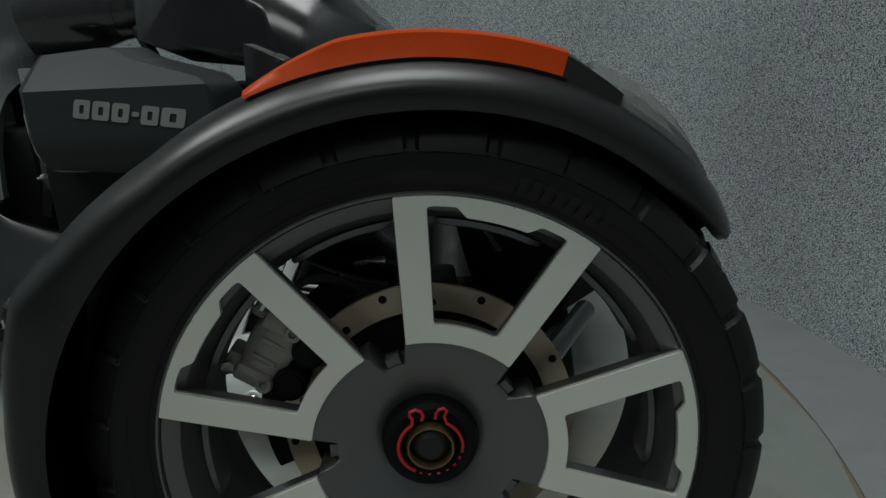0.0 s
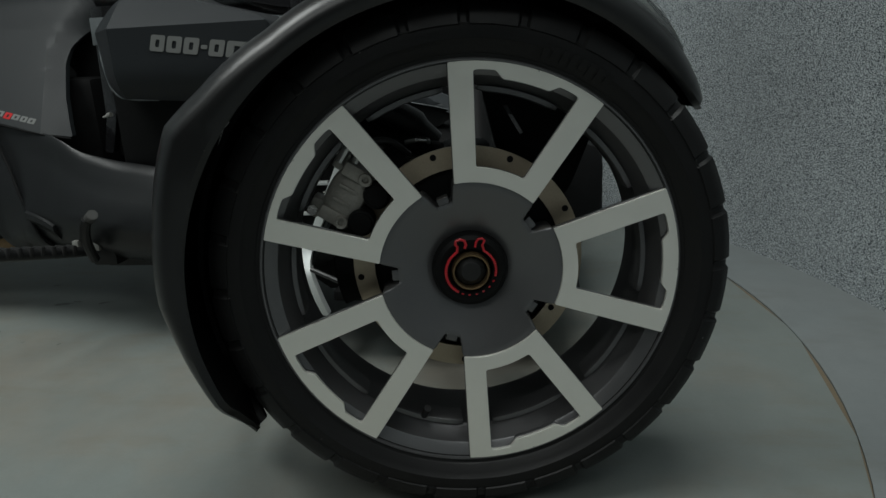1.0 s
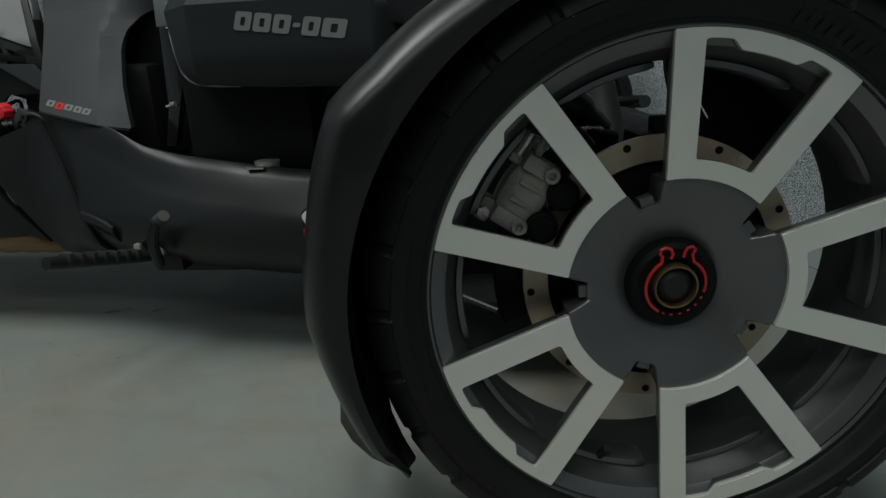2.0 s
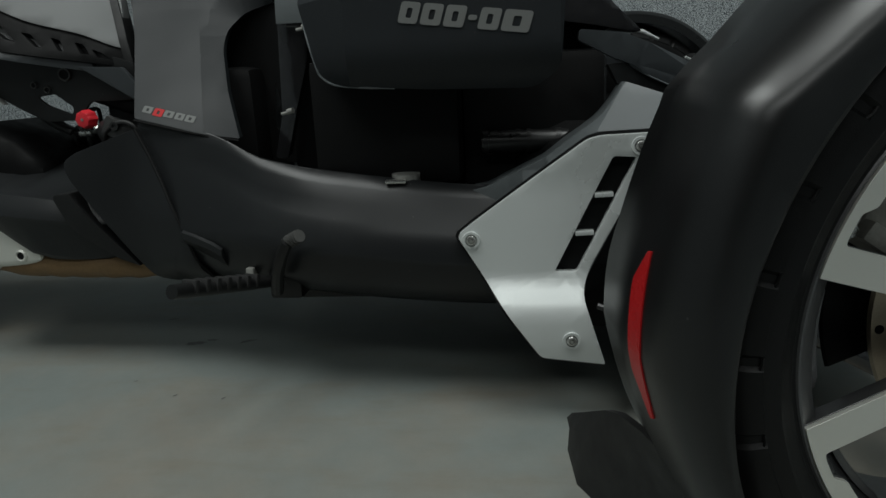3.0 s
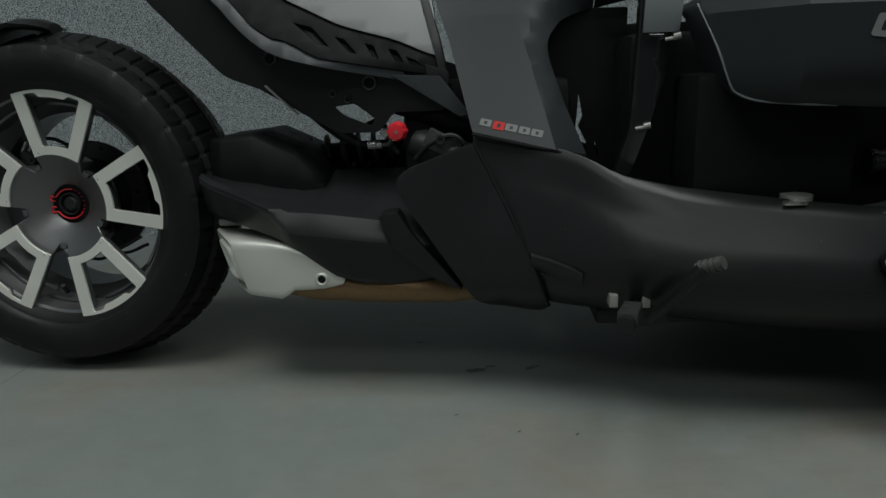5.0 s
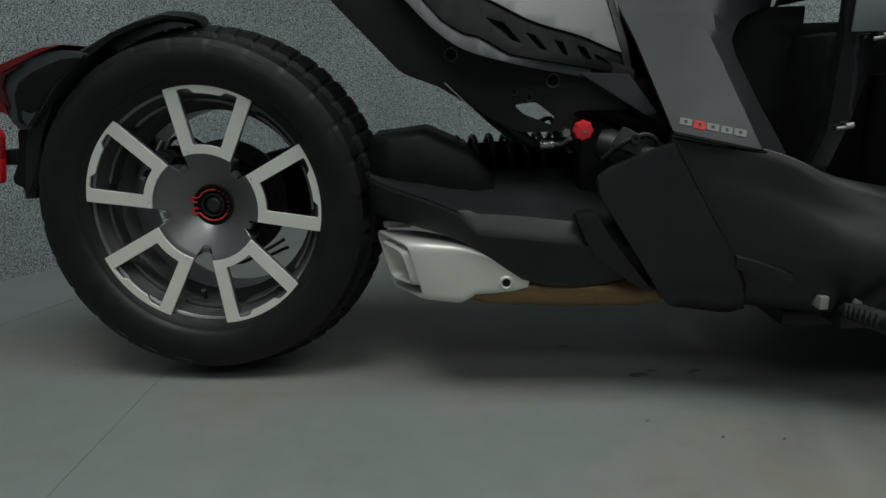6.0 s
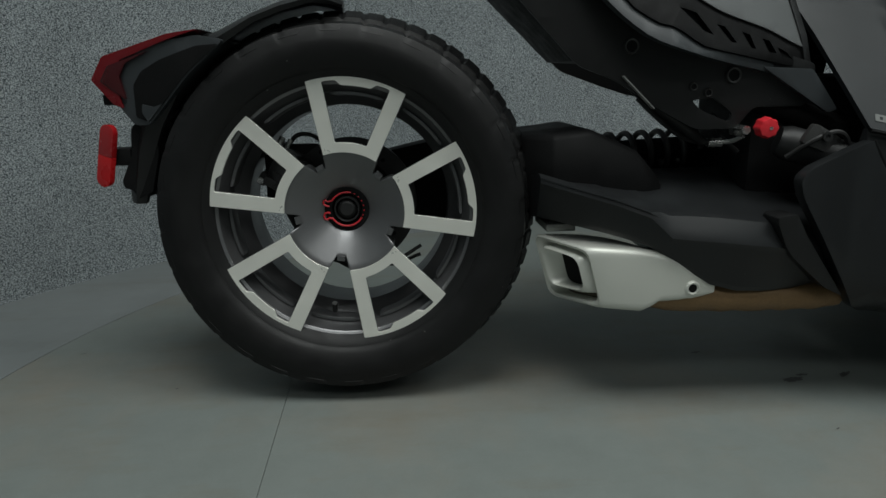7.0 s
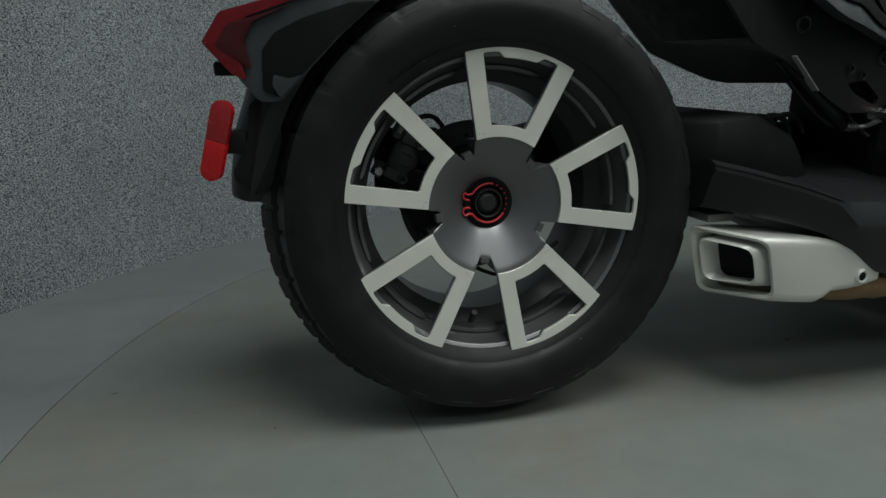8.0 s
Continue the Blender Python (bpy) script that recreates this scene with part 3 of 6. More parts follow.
def build_wheel(name, label, k, turn, R, width, mid, depth, blocks, clip_turn, cap_depth, barrel, ring_mat, phase, well):
    """One wheel: a cast rim that carries tyre, spokes, hub and small fittings. Returns it, unplaced."""
    q = k
    prof = [(0.2155 * q, 0.014), (0.2172 * q, 0.006), (0.2166 * q, 0.0012), (0.2150 * q, -0.0006), (0.2134 * q, -0.0002), (0.2128 * q, 0.0022), (0.2010 * q, 0.0085), (0.1996 * q, 0.0098), (0.1988 * q, 0.0125),
            (0.1965 * q, 0.020), (0.1915 * q, 0.0295), (0.1895 * q, 0.033), (0.1892 * q, 0.060), (well * q, 0.082), (well * q, barrel - 0.014), ((well + 0.004) * q, barrel), (0.2150 * q, barrel),
            (0.2150 * q, barrel - 0.012), ((well + 0.007) * q, barrel - 0.02), ((well + 0.007) * q, 0.08), (0.1985 * q, 0.06), (0.203 * q, 0.03)]
    wheel = part(name, revolve(prof, 144), M_rim, trike, label, sharp=28)
    part("tyre", tyre_mesh(R, 0.2085 * q, width, mid, blocks, phase), M_tyre, wheel, "black rubber tyre with blocked shoulders", True, 30)
    part("sidewall_line", sidewall_line(R, 0.2085 * q, width, mid, blocks, phase, 0.885 * R if R < 0.29 else 0.901 * R, 0.882 * R), M_tyre, wheel, "", True)
    part("hub", moved(hub_dish(k, depth), pose(0, 0, 0, 0, -turn, 0)), M_rim, wheel, "dished dark grey hub", True, 40)
    slab = finish(spoke_slab(k, 0.0014, 0.017, 0.0007, 0.0035), 40)
    slab.materials.append(M_rim)
    face = finish(spoke_slab(k, -0.0024, 0.0012, edge=0.0009), 40)
    face.materials.append(M_alloy)
    for i in range(5):
        arm = part("spoke", slab, None, wheel, "", True)
        arm.matrix_basis = pose(0, 0, 0, 0, -turn - 72 * i, 0)
        fc = part("spoke_face", face, None, wheel, "machined silver spoke face", True)
        fc.matrix_basis = pose(0, 0, 0, 0, -turn - 72 * i, 0)
    for i in range(5):
        a = radians(90 + turn + 36 + 72 * i)
        bm = block(-0.006, 0.006, 0.02, 0.034, -0.004, 0.004, 0.001)
        moved(bm, Matrix.Translation((0.079 * k * math.cos(a), 0, 0.079 * k * math.sin(a))) @ pose(0, 0, 0, 0, 90 - math.degrees(a), 0))
        part("lug", bm, M_rim, wheel, "", True)
    for i in range(10):
        half = 12.6 if i % 2 else 12.9
        mid_a = 90 + turn + 36 * i
        ring = []
        for j in range(11):
            th = mid_a - half + 2 * half * j / 10
            e = 0.0016 if j in (0, 10) else 0.0
            ring.append([polar(th, 0.0295 + e, 0.1890 * q), polar(th, 0.0300 + e, (0.1842 + e) * q), polar(th, 0.0312 + e, (0.1832 + e) * q), polar(th, 0.0575 - e, (0.1828 + e) * q), polar(th, 0.0590 - e, (0.1842 + e) * q), polar(th, 0.0600 - e, 0.1900 * q)])
        part("rim_pad", loft(ring), M_rim, wheel, "", True, 40)
    cd = cap_depth
    part("hub_cap", revolve([(0.0, cd + 0.012), (0.022, cd + 0.012), (0.024, cd + 0.002), (0.034, cd), (0.0385, cd + 0.003), (0.041, cd + 0.012), (0.041, cd + 0.03), (0.0, cd + 0.03)], 48, False),
         M_deep, wheel, "black centre cap", True)
    part("axle_ring", revolve([(0.0172, cd + 0.004), (0.0176, cd - 0.004), (0.0192, cd - 0.0046), (0.0204, cd - 0.002), (0.0204, cd + 0.006)], 40), ring_mat, wheel, "worn metal axle ring", True)
    part("axle_nut", revolve([(0.0, cd - 0.003), (0.010, cd - 0.0025), (0.0155, cd + 0.002), (0.0165, cd + 0.008), (0.0, cd + 0.008)], 32, False), M_rubber, wheel, "dark axle nut", True)
    part("clip", moved(clip_wire(clip_turn, 1.0), Matrix.Translation((0, cd - 0.0035, 0))), M_red, wheel, "red wire locking clip", True)
    return wheel


def valve(wheel, x, z, y, direction):
    bm = tube([(x, y, z), (x + direction[0] * 0.018, y - 0.012, z + direction[1] * 0.018)], 0.0042, 10)
    part("valve", bm, M_rubber, wheel, "black tyre valve", True)


FRONT = pose(0.0068, -0.746, 0.2886, 0, 0, 9.6)
front = build_wheel("front_wheel", "dark grey cast front wheel with silver double spokes", 1.006, -17.2, 0.2805, 0.147, 0.061, 0.031, 28, 0.0, 0.016, 0.125, M_brass, 0.3, 0.1915)
front.matrix_basis = FRONT @ Matrix.Translation((-0.0022, 0, 0.0010))
valve(front, -0.060, -0.178, 0.034, (0.3, 0.9))
REAR = pose(-1.7177, -0.0764, 0.3076, -1.96, 0, -3.3)
rear = build_wheel("rear_wheel", "dark grey cast rear wheel with silver double spokes", 0.9515, -7.9, 0.298, 0.200, 0.076, 0.045, 28, -90.0, 0.044, 0.165, M_spring, 4.1, 0.1690)
rear.matrix_basis = REAR
valve(rear, -0.026, -0.163, 0.034, (0.1, 0.9))


# short pale radial dashes, one at each shoulder block
keys = sorted((r, y) for r, y in tyre_profile(0.2805, 0.2085 * 1.006, 0.147)[:13])
dash = finish(tube([polar(0.6, 0.061 + step(keys, r) - 0.0003, r) for r in (0.2505, 0.2545, 0.2590)], 0.0006, 5))
dash.materials.append(M_pad)
for k in range(28):
    mark = part("mould_line", dash, None, front, "", True)
    mark.matrix_basis = pose(0, 0, 0, 0, -2.9 - 360.0 * k / 28, 0)
for k in range(8):
    th = 54.0 + 2.3 * k
    r0 = 0.2245 if k % 3 else 0.2275
    bm = loft([[polar(th + a, 0.061 + step(keys, r) - d, r) for a, d in ((0, 0.0001), (0, 0.0010), (1.5, 0.0010), (1.5, 0.0001))] for r in (r0, 0.233, 0.2385)])
    part("sidewall_bar", bm, M_tyre, front, "", True)


def brake_disc(wheel, r0, r1, y, holes, mat):
    bm = revolve([(r0, y), (r0, y + 0.005), (r1, y + 0.005), (r1, y)], 72)
    part("brake_disc", bm, mat, wheel, "worn brake disc with holes", True)
    dot = finish(revolve([(0.0, -0.0006), (0.0036, -0.0006), (0.0036, 0.001), (0.0, 0.001)], 12, False))
    dot.materials.append(M_deep)
    for i in range(holes):
        a = 2 * math.pi * (i + 0.3) / holes
        rr = (r0 + r1) / 2 + (0.005 if i % 2 else -0.004)
        h = part("hole", dot, None, wheel, "", True)
        h.matrix_basis = Matrix.Translation((rr * math.cos(a), y, rr * math.sin(a)))
    part("disc_carrier", revolve([(0.045, y + 0.012), (0.05, y + 0.004), (r0 + 0.004, y + 0.0055), (r0 + 0.004, y + 0.012)], 36), M_deep, wheel, "", True)


brake_disc(front, 0.104, 0.127, 0.056, 18, M_disc)
brake_disc(rear, 0.075, 0.108, 0.115, 16, M_spring)


def merged(bm, other):
    me = bpy.data.meshes.new("tmp")
    other.to_mesh(me)
    other.free()
    bm.from_mesh(me)
    bpy.data.meshes.remove(me)


def caliper(wheel, at, turn, label, mat):
    """A cast two-piston brake caliper: a round-backed body between two bolted arms, black piston caps, a bleed nipple and a hose."""
    def hull(z):
        w = 0.030 - 0.010 * abs(z / 0.034) ** 2.5
        return [Vector((-w + 0.002, 0.004, z)), Vector((-w * 0.9, -0.007, z)), Vector((-w * 0.45, -0.0135, z)), Vector((0.0, -0.0150, z)), Vector((w * 0.40, -0.0120, z)), Vector((w * 0.55, 0.0, z)), Vector((w * 0.55, 0.022, z)), Vector((-w + 0.004, 0.022, z))]

    bm = loft([hull(-0.034 + 0.068 * i / 10) for i in range(11)], bevel=0.0015)
    for z in (-0.026, 0.026):
        block(-0.024, 0.006, -0.0185, 0.010, z - 0.0075, z + 0.0075, 0.003, None, bm)
        merged(bm, moved(revolve([(0.0030, -0.0185), (0.0035, -0.0215), (0.0065, -0.0222), (0.0075, -0.0190), (0.0075, 0.0), (0.0030, 0.0)], 20), Matrix.Translation((0.002, 0, z))))
    block(-0.036, -0.022, -0.006, 0.02, 0.018, 0.040, 0.004, None, bm)
    block(-0.036, -0.022, -0.006, 0.02, -0.040, -0.018, 0.004, None, bm)
    body = part("caliper", bm, mat, wheel, label, True)
    body.matrix_basis = Matrix.Translation(at) @ pose(0, 0, 0, 0, turn, 0)
    for z in (-0.017, 0.017):
        part("piston", moved(revolve([(0.0, -0.0205), (0.0110, -0.0205), (0.0118, -0.0190), (0.0138, -0.0185), (0.0145, -0.016), (0.0145, 0.02), (0.0, 0.02)], 28, False), Matrix.Translation((0.0205, 0, z))), M_deep, body, "black piston cap", True)
    for z in (-0.008, 0.008):
        part("casting_rib", block(-0.018, 0.002, -0.0165, -0.012, z - 0.0016, z + 0.0016, 0.001), mat, body, "", True)
    part("slide_pin", tube([(-0.030, -0.004, 0.026), (-0.030, -0.004, 0.047)], [0.0050, 0.0050, 0.0036], 10), M_steel, body, "bright steel slide pin", True)
    part("bleed_nipple", tube([(-0.016, -0.009, 0.034), (-0.017, -0.009, 0.050)], [0.0036, 0.0036, 0.0024], 8), M_steel, body, "", True)
    part("bolt", tube([(-0.030, -0.012, -0.032), (-0.030, -0.002, -0.032)], 0.0058, 6), M_steel, body, "", True)
    part("brake_hose", tube([(-0.016, -0.004, 0.044), (-0.012, 0.002, 0.060), (0.006, 0.012, 0.070), (0.03, 0.03, 0.066)], 0.0036, 8, smooth=5), M_rubber, body, "", True)
    return body


part("fender_bracket", panel(rounded([(0.045, 0.105), (0.028, 0.180), (0.024, 0.262), (0.120, 0.248), (0.168, 0.205), (0.160, 0.130), (0.132, 0.062), (0.112, 0.034), (0.085, 0.055)], 0.012), 0.135, 0.012, 0.05, holes=[rounded([(0.0525, 0.160), (0.0575, 0.161), (0.0765, 0.128), (0.072, 0.126)], 0.001, 2)]), M_deep, front, "black fender bracket behind the wheel", True)
caliper(front, (-0.1205, 0.050, 0.0800), 34, "grey cast brake caliper", M_caliper)
caliper(rear, (-0.100, 0.095, 0.055), 30, "black brake caliper", M_iron)
part("caliper_bracket", block(-0.142, -0.050, 0.118, 0.13, -0.010, 0.098, 0.012), M_deep, rear, "", True)
part("splash_shield", revolve([(0.05, 0.078), (0.150, 0.078), (0.152, 0.080), (0.150, 0.082), (0.05, 0.082)], 30, True, 118.0, 200.0), M_deep, front, "black splash shield", True)
part("steering_arm", tube([(-0.165, 0.150, 0.150), (-0.115, 0.150, 0.168), (-0.060, 0.155, 0.145), (-0.030, 0.160, 0.118)], [0.016, 0.020, 0.020, 0.016], 14, smooth=5), M_black, front, "black steering arm", True)
part("arm_link", tube([(-0.125, 0.140, 0.150), (-0.070, 0.142, 0.122), (-0.020, 0.145, 0.108)], 0.013, 12, smooth=4), M_deep, front, "", True)
part("joint_seat", loft([[Vector((x, 0.128, z)), Vector((x, 0.128, z + 0.005)), Vector((x, 0.150, z + 0.006)), Vector((x, 0.150, z))] for x, z in ((-0.064, 0.122), (-0.050, 0.124), (-0.034, 0.121))], bevel=0.001), M_steel, front, "bright metal joint seat", True)
part("hub_carrier", block(-0.022, 0.030, 0.060, 0.110, 0.060, 0.128, 0.006, None, block(-0.008, 0.008, 0.064, 0.080, 0.124, 0.142, 0.003)), M_deep, front, "black hub carrier", True)


# front fender: a shell swept round the tyre, in the wheel's own frame
RO = ((31.8, 0.2950), (32.6, 0.2998), (34.5, 0.3040), (40, 0.3050), (50, 0.3075), (60, 0.310), (70, 0.3125), (90, 0.313), (110, 0.312), (126, 0.312), (141, 0.322), (149, 0.333), (165, 0.322), (180, 0.319), (186, 0.313), (190, 0.310), (196, 0.306), (202, 0.302), (208, 0.300), (214, 0.298))
RL = ((31.8, 0.2890), (33, 0.2845), (35.5, 0.2800), (41, 0.2762), (50, 0.2745), (60, 0.276), (70, 0.2775), (90, 0.277), (110, 0.277), (140, 0.279), (170, 0.281), (192, 0.281), (200, 0.280), (206, 0.280), (214, 0.292))
YO = ((31.8, 0.060), (34, 0.040), (40, 0.018), (50, -0.004), (70, -0.020), (90, -0.026), (120, -0.030), (150, -0.036), (198, -0.036), (203, -0.034), (208, -0.014), (214, 0.012))


def fender_section(th):
    ro, rl, yo = step(RO, th), step(RL, th), ease(YO, th)
    yi = 0.150 if th < 120 else step(((120, 0.150), (138, 0.105), (151, 0.086), (159, 0.090), (165, 0.100), (172, 0.110), (186, 0.114), (203, 0.116), (206, 0.064), (210, 0.044), (214, 0.030)), th)
    if th < 42:
        yi = step(((31.8, 0.105), (42, 0.150)), th)
    lip = step(((188, 0.030), (201, 0.010)), th)
    t = min(0.014, (ro - rl) * 0.4)
    b = min(1.0, (ro - rl) / 0.03)
    ring = [(yo + 0.032, ro), (yo + 0.018, ro - 0.0018), (yo + 0.006, ro - 0.0065 * b), (yo - 0.002, ro - 0.0118 * b), (yo - 0.0068, ro - 0.0168 * b), (yo - 0.0092, ro - 0.0225 * b), (yo - 0.0085, rl + 0.005), (yo - 0.004, rl),
            (yo + 0.002, rl + 0.003), (yo + 0.004, (ro + rl) / 2), (yo + 0.018, ro - t), (yi - 0.012, ro - t), (yi - 0.006, ro - lip), (yi, ro - lip), (yi + 0.001, ro - lip / 3), (yi - 0.010, ro - 0.001), ((yo + yi) / 2, ro + 0.003)]
    return [polar(th, y, r) for y, r in ring]


ths = [31.8, 32.2, 32.8, 34, 36] + list(range(39, 139, 3)) + [141, 144, 147, 149, 151, 154, 157, 161, 165, 168, 171, 174, 177, 180, 183, 186, 188, 190, 192, 194, 197, 199, 202, 204, 205, 206.5, 208, 210, 212, 214]
bm = loft([fender_section(t) for t in ths])
fender = part("front_fender", bm, M_fender, trike, "matte black front fender over the tyre", sharp=40)
fender.matrix_basis = FRONT


def sweep_arc(th0, th1, n, ring):
    """A strip round the wheel: ring(th, u) gives its section of (y, r)."""
    return loft([[polar(th0 + (th1 - th0) * i / n, y, r) for y, r in ring(th0 + (th1 - th0) * i / n, i / n)] for i in range(n + 1)])


def amber_ring(th, u):
    ro, yo = step(RO, th), ease(YO, th)
    h = 0.003 + 0.0120 * min(1, 3.2 * (1 - u)) ** 0.9
    return [(yo + 0.008, ro - 0.0035), (yo + 0.009, ro - 0.001), (yo + 0.012, ro - 0.003 + h), (yo + 0.016, ro - 0.0012 + h), (yo + 0.030, ro + h), (yo + 0.036, ro - 0.001)]


# the shaded gap below the amber, put in as a black strip
part("reflector_seal", sweep_arc(70.4, 110.0, 30, lambda th, u: [(ease(YO, th) + 0.0075, step(RO, th) - 0.0075), (ease(YO, th) + 0.0070, step(RO, th) - 0.0035), (ease(YO, th) + 0.020, step(RO, th) + 0.001), (ease(YO, th) + 0.022, step(RO, th) - 0.006)]), M_deep, fender, "black strip drawn as the dark gap under the reflector", True)
part("side_reflector", sweep_arc(71.0, 110.5, 30, amber_ring), M_amber, fender, "long curved amber side reflector", True)


def plinth_ring(th, u):
    ro, yo = step(RO, th), ease(YO, th)
    h = 0.0225 * (1 - 0.35 * u)
    return [(yo + 0.007, ro - 0.010), (yo + 0.011, ro - 0.012 + h), (yo + 0.075, ro - 0.004 + h), (yo + 0.08, ro - 0.006)]


part("lamp_housing", sweep_arc(71.0, 62.5, 10, plinth_ring), M_black, fender, "black lamp housing", True)


def lens_ring(th, u):
    ro, yo = step(RO, th), ease(YO, th)
    h = 0.0175 * (1 - u ** 2.2) + 0.0005
    lap = 0.016 * max(0.0, 1 - 4 * u)
    return [(yo + 0.009 + lap, ro - 0.007), (yo + 0.012 + lap, ro - 0.003 + h * 0.55), (yo + 0.026 + lap, ro - 0.002 + h), (yo + 0.090, ro - 0.004 + h * 0.8), (yo + 0.095, ro - 0.008)]


part("marker_lamp", sweep_arc(66.5, 45.0, 16, lens_ring), M_clear, fender, "clear front marker lamp lens", True)


def inner_lens_ring(th, u):
    ro, yo = step(RO, th), ease(YO, th)
    h = 0.012 * (1 - u) + 0.001
    return [(yo + 0.02, ro - 0.006), (yo + 0.026, ro - 0.006 + h), (yo + 0.07, ro - 0.004 + h), (yo + 0.08, ro - 0.006)]


part("lamp_reflector", sweep_arc(60.0, 49.0, 8, inner_lens_ring), M_cast, fender, "silver lamp reflector", True)


def red_ring(th, u):
    ro = step(RO, th)
    w = 0.002 + 0.017 * min(1.0, 5 * u, 4 * (1 - u))
    return [(0.012, ro - 0.004), (0.012, ro + 0.0022), (0.012 + w, ro + 0.0036), (0.012 + w, ro - 0.004)]


part("rear_reflector", sweep_arc(167.0, 188.5, 16, red_ring), M_refl, fender, "slim red rear reflector", True)
FLAP = ((0.020, -0.290, -0.090, -0.249, -0.167), (0.060, -0.300, -0.085, -0.268, -0.190), (0.095, -0.307, -0.088, -0.288, -0.203), (0.120, -0.310, -0.098, -0.311, -0.196), (0.150, -0.312, -0.115, -0.326, -0.190), (0.190, -0.312, -0.138, -0.325, -0.178), (0.233, -0.310, -0.162, -0.312, -0.172))
sec = [[Vector((xa, y, top)), Vector(((xa + xb) / 2 - 0.004, y, (top + low) / 2)), Vector((xb, y, low)), Vector((xb + 0.006, y, low + 0.003)), Vector(((xa + xb) / 2 + 0.003, y, (top + low) / 2)), Vector((xa + 0.007, y, top))]
       for y, xa, top, xb, low in FLAP]
part("mud_flap", loft(sec), M_rubber, fender, "black rubber mud flap", True)


part("fender_liner", sweep_arc(60.0, 197.0, 40, lambda th, u: [(0.030, 0.2845), (0.030, 0.290), (0.143, 0.290), (0.143, 0.250), (0.138, 0.250), (0.138, 0.2845)]), M_deep, fender, "black inner liner", True)


# the far front wheel mirrors the near one
def turn_copy(ob, m):
    made = {}
    for o in (ob, *ob.children_recursive):
        c = o.copy()
        scene.collection.objects.link(c)
        made[o] = c
        c.parent = made.get(o.parent, o.parent)
        c.matrix_parent_inverse = o.matrix_parent_inverse
    made[ob].matrix_basis = m
    return made[ob]


turn_copy(front, pose(-0.12, 0.744, 0.289, 0, 0, 189.5))
far_fender = fender.copy()
scene.collection.objects.link(far_fender)
far_fender.matrix_basis = pose(-0.12, 0.744, 0.289, 0, 0, 9.5) @ Matrix.Diagonal((1, -1, 1, 1))


# lower side body: a full shell with a bright shoulder and a tucked foot
TOP = ((-1.02, 0.438), (-0.986, 0.431), (-0.915, 0.415), (-0.86, 0.402), (-0.82, 0.388), (-0.80, 0.376), (-0.77, 0.363), (-0.70, 0.349), (-0.60, 0.338), (-0.50, 0.328), (-0.44, 0.323), (-0.38, 0.321), (-0.24, 0.31))
OUT = ((-1.02, 0.205), (-0.97, 0.222), (-0.90, 0.252), (-0.80, 0.285), (-0.70, 0.315), (-0.60, 0.335), (-0.46, 0.345), (-0.36, 0.335), (-0.24, 0.30))
FOOT = ((-1.02, 0.185), (-0.88, 0.168), (-0.70, 0.160), (-0.50, 0.150), (-0.24, 0.14))


def body_ring(x):
    """Half section of the lower body: (outward, height) from the inner top over the shoulder to the foot."""
    zt, yo, zf = ease(TOP, x), ease(OUT, x), ease(FOOT, x)
    h = min(zt, 0.34) - zf
    t = yo - step(((-1.0, 0.08), (-0.85, 0.40)), x) * max(0, zt - 0.30)
    k = ease(((-0.90, 0.27), (-0.83, 0.30), (-0.76, 0.70), (-0.68, 1.0), (-0.60, 1.0)), x)
    return [(0.06, zt - 0.09), (t - 0.020 - 0.05 * k, zt - 0.05), (t - 0.008 - 0.047 * k, zt - 0.006), (t - 0.051 * k, zt), (t - 0.046 * k, zt - 0.0015), (t - 0.034 * k, zt - 0.018), (t - 0.021 * k, zt - 0.039), (t - 0.009 * k, zt - 0.061), (yo, min(zt, 0.36) - 0.098), (yo - 0.002, zf + h * 0.40),
            (yo - 0.014, zf + h * 0.22), (yo - 0.036, zf + h * 0.07), (yo - 0.06, zf), (yo - 0.10, zf - 0.004), (0.06, zf)]


def body_section(x, side=-1):
    return [Vector((x, side * y, z)) for y, z in body_ring(x)]


for side in (-1, 1):
    xs = [-0.985 + 0.745 * i / 39 for i in range(40)]
    part("side_body", loft([body_section(x, side) for x in xs]), M_satin, trike, "matte black lower side body" if side < 0 else "", sharp=50)


def body_y(x, z):
    """Depth of the lower body's skin."""
    return -step([(b, a) for a, b in reversed(body_ring(x)[3:13])], z)


# rear lower corner panel
pts = rounded([(-0.985, 0.412), (-1.078, 0.380), (-1.099, 0.366), (-1.092, 0.340), (-0.985, 0.172), (-0.962, 0.160), (-0.884, 0.152), (-0.876, 0.166), (-0.905, 0.250)], [0.002, 0.006, 0.012, 0.01, 0.012, 0.012, 0.004, 0.004, 0.004])


def corner_y(x, z):
    yo = step(((-1.10, 0.233), (-1.0, 0.214), (-0.97, 0.222), (-0.90, 0.248)), x)
    lean = step(((-1.0, 0.08), (-0.85, 0.40)), x)
    tuck = max(0, 0.215 - z) ** 2 * 14.0 * step(((-1.03, 0.0), (-0.95, 1.0)), x)
    return -(yo - lean * max(0, z - 0.28) - tuck) - 0.0035


part("corner_panel", panel(pts, corner_y, 0.02, 0.02, bevel=0.003),
     M_satin, trike, "matte black rear corner panel")
part("body_step", loft([[Vector((x, body_y(x, z) + 0.01, z + 0.006)), Vector((x, body_y(x, z) - 0.007, z)), Vector((x, body_y(x, z) - 0.007, z - 0.01)), Vector((x, body_y(x, z) + 0.01, z - 0.03))]
                        for x, z in ((-0.905, 0.256), (-0.88, 0.250), (-0.85, 0.240), (-0.835, 0.232))]), M_satin, trike)

